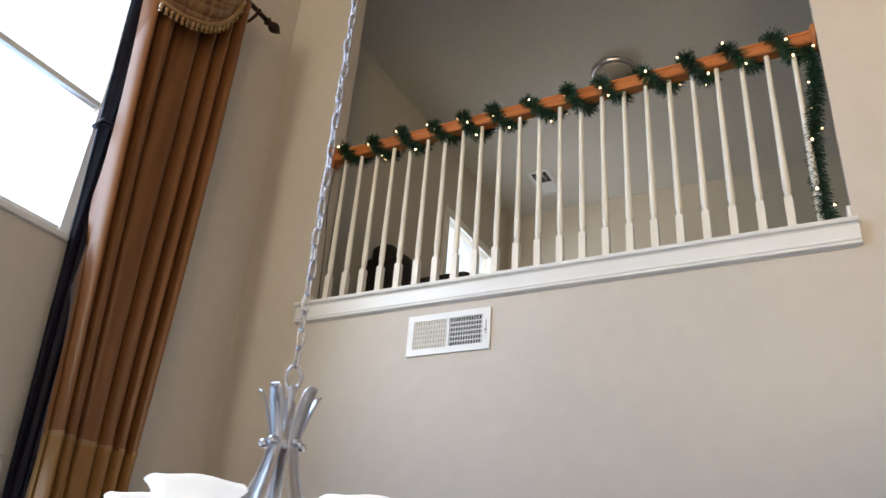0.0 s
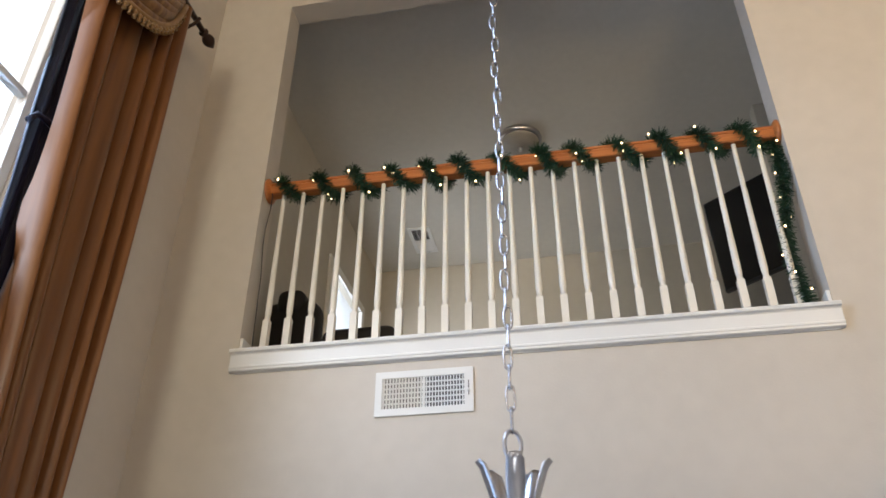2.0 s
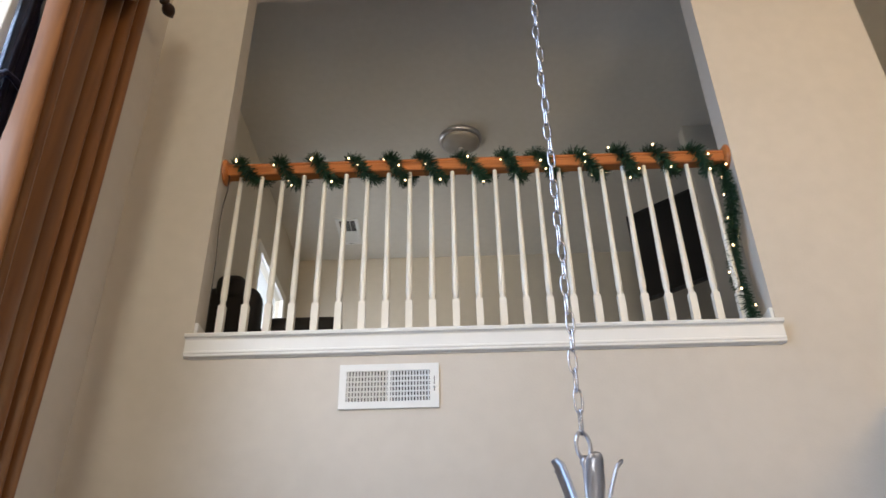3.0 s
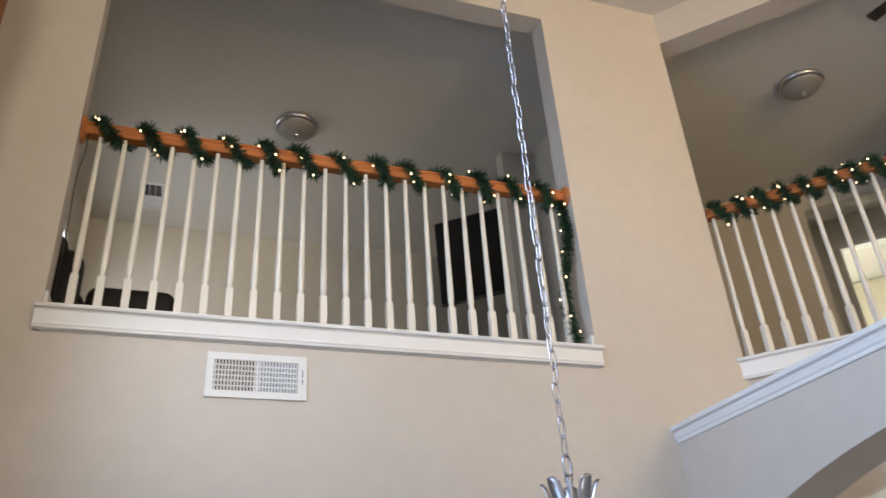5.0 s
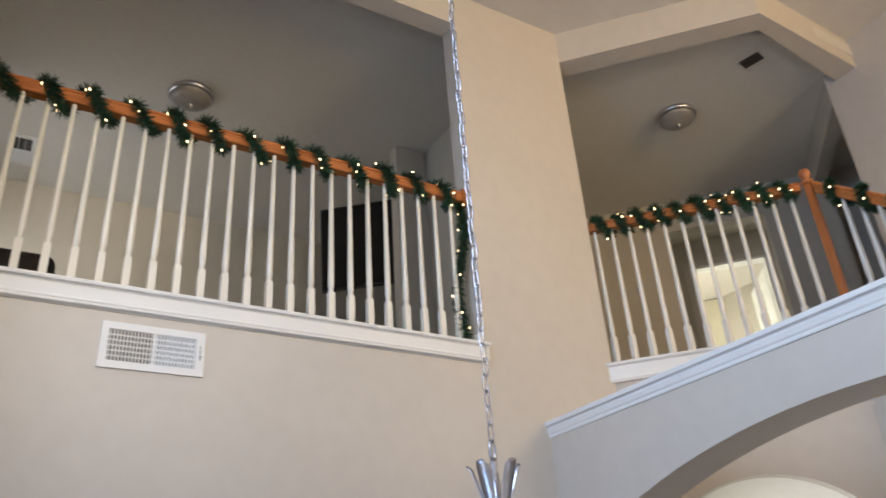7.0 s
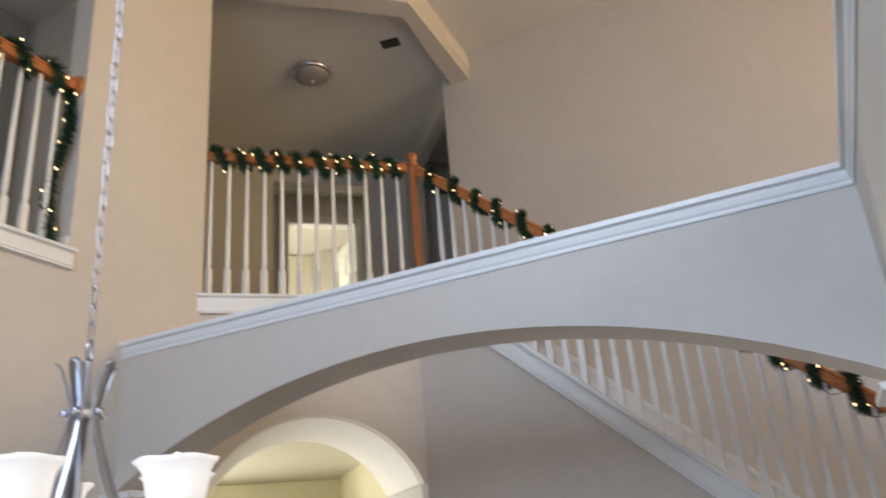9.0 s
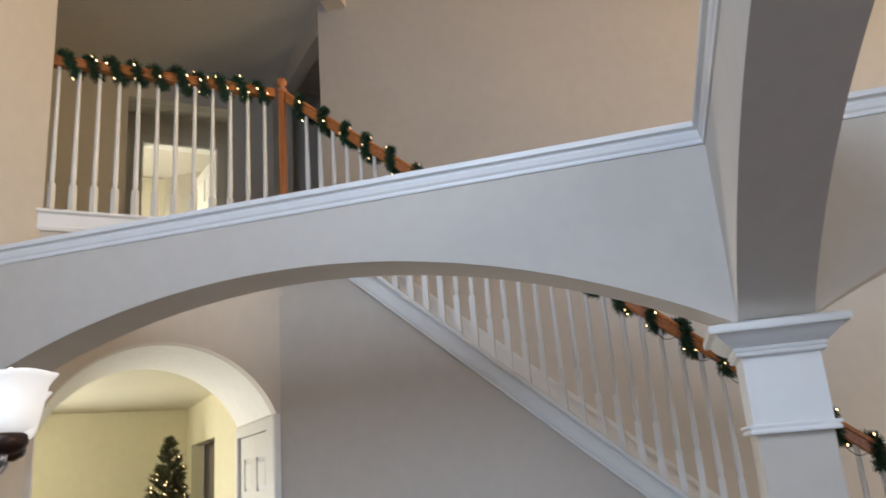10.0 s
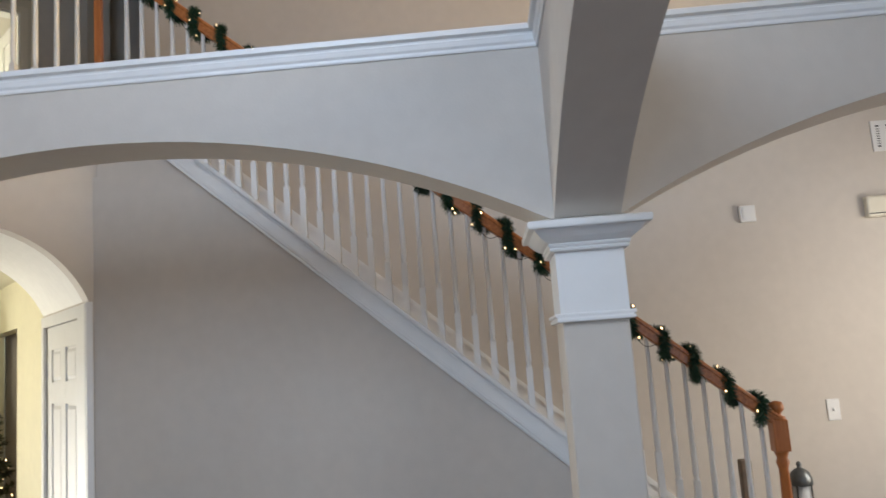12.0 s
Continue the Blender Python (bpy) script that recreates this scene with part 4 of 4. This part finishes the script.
tube(b, [(-2.235, YR - 0.03, 3.89), (-2.232, YR - 0.035, 3.80), (-2.245, YR - 0.03, 3.70), (-2.25, YR - 0.02, 3.60), (-2.248, YR, 3.45), (-2.25, YR + 0.02, 3.06)], 0.0022, 6)
tagged(link("light_cable", b, BLACK), "thin black fairy light cable hanging beside the balcony jamb", "cable")
b = NB()
cab = []
for i in range(90):
    y = -0.15 - 0.9 * i / 89
    cab.append((1.765, y, rail_z(y) - 0.035 - 0.055 * abs(math.sin(i * 0.22)) ** 1.5))
tube(b, cab, 0.002, 5)
tagged(link("light_cable", b, BLACK), "thin dark fairy light cable looping below the stair handrail", "cable")

# ---- loft furniture ----


def armchair(name, cx, cy, top, w, label, turn=0.0, half=0.10, arm=0.60, head=0.0):
    root = base(name, (cx, cy, Z2 - 0.012), label, "armchair")
    m = Matrix.Translation((cx, cy, Z2 - 0.012)) @ Matrix.Rotation(turn, 4, "Z")

    def cushion(nm, x0, y0, z0, x1, y1, z1, bev):
        bb = NB()
        box(bb, x0, y0, z0, x1, y1, z1)
        bmesh.ops.bevel(bb, geom=list(bb.edges), offset=bev, segments=5, profile=0.5, affect="EDGES")
        for f in bb.faces:
            f.smooth = True
        bmesh.ops.transform(bb, matrix=m, verts=bb.verts)
        return part(nm, bb, LEATHER, root)
    h = top - Z2 + 0.012
    cushion("backrest", -w / 2 + 0.02, -half, 0.30, w / 2 - 0.02, half, h, 0.85 * half)
    cushion("seat", -w / 2 + 0.11, 0.08, 0.22, w / 2 - 0.11, 0.62, 0.46, 0.06)
    cushion("armrest", -w / 2, -0.02, 0.06, -w / 2 + 0.11, 0.64, arm, 0.045)
    cushion("armrest", w / 2 - 0.11, -0.02, 0.06, w / 2, 0.64, arm, 0.045)
    if head:
        cushion("headrest", -head / 2, -half - 0.02, h - 0.10, head / 2, half - 0.02, h + 0.055, 0.05)
    cushion("base_frame", -w / 2 + 0.02, -0.04, 0.0, w / 2 - 0.02, 0.60, 0.24, 0.03)
    return root


armchair("armchair", -2.02, 3.54, 3.555, 0.46, "dark brown leather armchair with a low flat back in the loft", 0.0, 0.07, 0.56)
armchair("armchair", -2.435, 3.60, 3.775, 0.37, "black leather recliner with a raised headrest beside the loft wall", 0.0, 0.09, 0.62, 0.16)

tv = base("television", (0.62, 4.67, 4.75), "black flat television mounted in the loft corner", "television")
tm = Matrix.Translation((0.575, 4.71, 4.745)) @ Matrix.Rotation(radians(-41.5), 4, "Z") @ Matrix.Rotation(radians(4), 4, "X")
b = NB()
box(b, -0.50, -0.02, -0.375, 0.50, 0.02, 0.375, 0.006)
bmesh.ops.transform(b, matrix=tm, verts=b.verts)
part("body", b, BLACK, tv)
b = NB()
box(b, -0.485, -0.0235, -0.355, 0.485, -0.0205, 0.36)
bmesh.ops.transform(b, matrix=tm, verts=b.verts)
part("screen", b, paint("dark_screen", (0.004, 0.004, 0.005), 0.22, 0.05, 10, 0.0), tv, "switched-off glossy screen")
b = NB()
box(b, -0.15, 0.0205, -0.15, 0.15, 0.06, 0.15, 0.004)
bmesh.ops.transform(b, matrix=tm, verts=b.verts)
tube(b, [tm @ Vector((0, 0.06, 0)), (0.95, 5.05, 4.74), (1.325, 5.3, 4.74)], 0.022, 8)
part("wall_mount", b, BLACK, tv)

# ---- doors ----


def panel_door(name, origin_pt, along, facing, width, height, label, z0=0.0):
    """A six-panel door leaf: stiles and rails round raised fields."""
    o, d, f = Vector(origin_pt), Vector(along), Vector(facing)
    root = base(name, (o.x, o.y, z0), label, "door")

    def slab(bb, a0, a1, b0, b1, c0, c1, bev=0.0):
        v = [bb.verts.new(Vector((0, 0, z0 + q)) + Vector((o.x, o.y, 0)) + d * a + f * c) for a in (a0, a1) for q in (b0, b1) for c in (c0, c1)]
        for k in ((0, 1, 3, 2), (4, 6, 7, 5), (0, 4, 5, 1), (2, 3, 7, 6), (0, 2, 6, 4), (1, 5, 7, 3)):
            bb.faces.new([v[i] for i in k])
    st = 0.105 * width / 0.76
    rows = [(0.23, 0.80), (0.93, 1.50), (1.62, height - 0.13)]
    bb = NB()
    slab(bb, 0, width, 0, height, -0.030, -0.012)
    part("core", bb, TRIM, root)
    bb = NB()
    mid = width / 2
    for a0, a1 in ((0, st), (mid - st * 0.45, mid + st * 0.45), (width - st, width)):
        slab(bb, a0, a1, 0, height, -0.0119, 0.0)
    zs = [0] + [v for r_ in rows for v in r_] + [height]
    for q0, q1 in zip(zs[0::2], zs[1::2]):
        for a0, a1 in ((st, mid - st * 0.45), (mid + st * 0.45, width - st)):
            slab(bb, a0, a1, q0, q1, -0.0118, -0.0003)
    part("door_frame", bb, TRIM, root)
    for q0, q1 in rows:
        for a0, a1 in ((st, mid - st * 0.45), (mid + st * 0.45, width - st)):
            bb = NB()
            lo = [Vector((o.x, o.y, z0)) + d * a + Vector((0, 0, q)) + f * -0.0117 for a, q in ((a0 + 0.012, q0 + 0.012), (a1 - 0.012, q0 + 0.012), (a1 - 0.012, q1 - 0.012), (a0 + 0.012, q1 - 0.012))]
            hi = [Vector((o.x, o.y, z0)) + d * a + Vector((0, 0, q)) + f * -0.003 for a, q in ((a0 + 0.03, q0 + 0.03), (a1 - 0.03, q0 + 0.03), (a1 - 0.03, q1 - 0.03), (a0 + 0.03, q1 - 0.03))]
            L0, H0 = [bb.verts.new(v) for v in lo], [bb.verts.new(v) for v in hi]
            for i in range(4):
                bb.faces.new((L0[i], L0[(i + 1) % 4], H0[(i + 1) % 4], H0[i]))
            bb.faces.new(H0)
            bb.faces.new(L0[::-1])
            part("raised_panel", bb, TRIM, root)
    for q in (0.25, 1.0, height - 0.25):
        bb = NB()
        slab(bb, width - 0.004, width + 0.010, q - 0.045, q + 0.045, -0.008, 0.006)
        part("hinge", bb, NICKEL, root, "steel hinge")
    return root


n3 = lambda v: Vector((v.x, v.y, 0))
panel_door("closet_door", dg(1.168, 0.15, 0), n3(W2), -n3(U2), 0.72, 1.935, "white six-panel closet door in the passage wall")
b = NB()
for w0, w1, z0, z1 in ((0.004, 0.148, 0, 2.0), (0.872, 0.925, 0, 2.0), (0.148, 0.872, 1.938, 2.0)):
    prism(b, [(w0, z0), (w1, z0), (w1, z1), (w0, z1)], lambda w, z, c: dg(1.164 - 0.016 * c, w, z))
structure("trim_closet_door", b, TRIM, "white closet door casing", "door casing")
b = NB()
prism(b, [(1.150, 0), (1.182, 0), (1.182, 2.005), (1.150, 2.005)], lambda a, z, c: dg(a, -0.016 * c, z))
structure("trim_passage", b, TRIM, "white casing beside the arched passage", "door casing")
ang = radians(84)
leaf = (W2 * math.sin(ang) - U2 * math.cos(ang)).normalized()
face = Vector((-leaf.y, leaf.x))
if face.dot(W2) > 0:
    face = -face
panel_door("bedroom_door", dg(1.468, 3.47, 0), n3(leaf), n3(face), 0.71, 2.0, "white six-panel bedroom door standing open", Z2 - 0.01)
b = NB()
for u0, u1, z0, z1 in ((0.70, 0.762, Z2 - 0.01, 5.04), (1.488, 1.55, Z2 - 0.01, 5.04), (0.762, 1.488, 4.978, 5.04)):
    prism(b, [(u0, z0), (u1, z0), (u1, z1), (u0, z1)], lambda a, z, c: dg(a, 3.319 - 0.016 * c, z))
structure("trim_bedroom_door", b, WALL, "plain bedroom door casing", "door casing")
b = NB()
for u0, u1, z0, z1 in ((0.762, 0.778, Z2 - 0.01, 4.962), (1.472, 1.488, Z2 - 0.01, 4.962), (0.762, 1.488, 4.962, 4.978)):
    prism(b, [(u0, z0), (u1, z0), (u1, z1), (u0, z1)], lambda a, z, c: dg(a, 3.316 + 0.128 * c, z))
structure("trim_bedroom_jamb", b, TRIM, "white lining of the bedroom doorway", "door casing")

# ---- fir trees in the family room ----


def fir(name, at, height, radius, label, seed, tiers, lights, z_base=0.0):
    r = random.Random(seed)
    root = base(name, at, label, "christmas tree")
    at = Vector(at)
    bb = NB()
    tube(bb, [at + Vector((0, 0, 0)), at + Vector((0, 0, height * 0.97))], [0.03, 0.006], 8)
    part("trunk", bb, wood("fir_bark", (0.06, 0.04, 0.025), (0.12, 0.08, 0.05), 0.8), root)
    vs, fs, tips = [], [], []
    for k in range(tiers):
        t = k / (tiers - 1)
        z = height * (0.12 + 0.86 * t)
        rad = radius * (1 - t) ** 0.66 + 0.02
        nb = max(5, int(16 * (1 - t)) + 4)
        for i in range(nb):
            a = 2 * math.pi * (i + r.random() * 0.8) / nb
            ln = rad * r.uniform(0.72, 1.1)
            d = Vector((math.cos(a), math.sin(a), 0.45 + 0.7 * t)).normalized()
            p0 = at + Vector((0, 0, z + r.uniform(-0.03, 0.03)))
            tips.append(p0 + d * ln)
            for _ in range(int(60 + 150 * ln / radius)):
                s = r.uniform(0.25, 1.0)
                p = p0 + d * ln * s + Vector((0, 0, -0.10 * s * s * ln))
                way = (d + Vector((r.gauss(0, 1), r.gauss(0, 1), r.gauss(0, 0.8))) * 0.75).normalized()
                w = way.cross(Vector((r.gauss(0, 1), r.gauss(0, 1), r.gauss(0, 1)))).normalized() * 0.0060
                e = p + way * r.uniform(0.03, 0.065)
                q = len(vs)
                vs += [p - w, p + w, e]
                fs.append((q, q + 1, q + 2))
    me = bpy.data.meshes.new("crown")
    me.from_pydata(vs, [], fs)
    me.materials.append(paint("frosted_fir_needles", (0.10, 0.105, 0.05), 0.6, 0.35, 30, 0.0))
    ob = new("crown", me)
    ob.parent = root
    ob.matrix_parent_inverse = Matrix.Translation(-at)
    tagged(ob, kind="stuff")
    bb = NB()
    lathe(bb, [(0, -0.006), (0.0045, -0.003), (0.005, 0.001), (0, 0.008)], tips[0], 8)
    first = part("fairy_light", bb, BULB, root, "small lit warm fairy light")
    base_tip = Vector(tips[0])
    r.shuffle(tips)
    for p in tips[:lights]:
        q = at + (p - at) * r.uniform(0.8, 1.0)
        q.z = p.z
        same_part(first, "fairy_light", tuple(q - base_tip))
    return root


fir("christmas_tree", dg(1.03, 2.95, 0), 2.09, 0.46, "frosted green christmas tree with warm fairy lights", 21, 30, 170)
fir("small_christmas_tree", dg(0.30, 3.35, 0), 1.53, 0.22, "slim green christmas tree beside a picture", 22, 15, 12)
pic = base("framed_picture", dg(0.56, RD - 0.02, 1.25), "pale picture in a thin cream frame on the yellow wall", "picture")
b = NB()
prism(b, [(0.42, 0.95), (0.70, 0.95), (0.70, 1.56), (0.42, 1.56)], lambda a, z, c: dg(a, RD - 0.004 - 0.02 * c, z))
part("frame", b, CREAM, pic)
b = NB()
prism(b, [(0.43, 0.97), (0.68, 0.97), (0.68, 1.545), (0.43, 1.545)], lambda a, z, c: dg(a, RD - 0.0245 - 0.003 * c, z))
part("canvas", b, paint("pale_canvas", (0.75, 0.74, 0.70), 0.7, 0.05), pic)

# ---- small things on and by the foyer wall ----
sw = base("light_switch", (XF, -2.265, 1.106), "white single light switch plate on the foyer wall", "light switch")
b = NB()
box(b, XF - 0.007, -2.303, 1.042, XF - 0.0005, -2.227, 1.172, 0.003)
part("plate", b, TRIM, sw)
b = NB()
box(b, XF - 0.019, -2.270, 1.100, XF - 0.007, -2.260, 1.116, 0.002)
part("toggle", b, TRIM, sw)
b = NB()
box(b, XF - 0.032, -1.945, 2.302, XF - 0.0005, -1.848, 2.408, 0.006)
box(b, XF - 0.036, -1.93, 2.315, XF - 0.032, -1.863, 2.395, 0.002)
tagged(link("wall_sensor", b, TRIM), "small white plastic sensor box on the foyer wall", "sensor")
bell = base("door_chime", (XF, -2.72, 2.33), "cream plastic door chime box on the foyer wall", "door chime")
b = NB()
box(b, XF - 0.06, -2.84, 2.268, XF - 0.0005, -2.622, 2.400, 0.012)
part("cover", b, CREAM, bell)
b = NB()
# dark strip on the cover, drawn for the shade in its groove
box(b, XF - 0.0625, -2.835, 2.285, XF - 0.0605, -2.627, 2.290)
part("groove_shade", b, RECESS_SHADE, bell)

lan = base("floor_lantern", (2.40, -1.845, 0), "tall grey metal floor lantern with a pale glass body", "lantern")
b = NB()
lathe(b, [(0.06, 0.76), (0.064, 0.765), (0.060, 0.80), (0.048, 0.828), (0.028, 0.845), (0.012, 0.852), (0.012, 0.862), (0.016, 0.87), (0.009, 0.884), (0, 0.888)], (2.40, -1.845, 0), 24)
part("dome_lid", b, paint("grey_zinc", (0.16, 0.17, 0.17), 0.4, 0.15, 20, 0.05, 0.7), lan, "grey domed metal lid")
b = NB()
lathe(b, [(0.046, 0.02), (0.046, 0.76), (0.043, 0.76), (0.043, 0.02)], (2.40, -1.845, 0), 24)
part("glass_body", b, paint("pale_glass", (0.55, 0.56, 0.55), 0.2, 0.04), lan)
for k in range(4):
    b = NB()
    a = math.pi / 4 + k * math.pi / 2
    tube(b, [(2.40 + 0.055 * math.cos(a), -1.845 + 0.055 * math.sin(a), 0.0), (2.40 + 0.055 * math.cos(a), -1.845 + 0.055 * math.sin(a), 0.765)], 0.005, 6)
    part("upright", b, BLACK, lan)
b = NB()
lathe(b, [(0, 0), (0.07, 0), (0.07, 0.018), (0, 0.02)], (2.40, -1.845, 0), 24)
part("base_plate", b, BLACK, lan)
b = NB()
box(b, 2.28, -1.555, 0, 2.34, -1.495, 0.93, 0.008)
tagged(link("wooden_post", b, paint("grey_brown_wood", (0.20, 0.15, 0.11), 0.6, 0.15, 30, 0.1)), "grey-brown wooden post standing beside the stairs", "post")
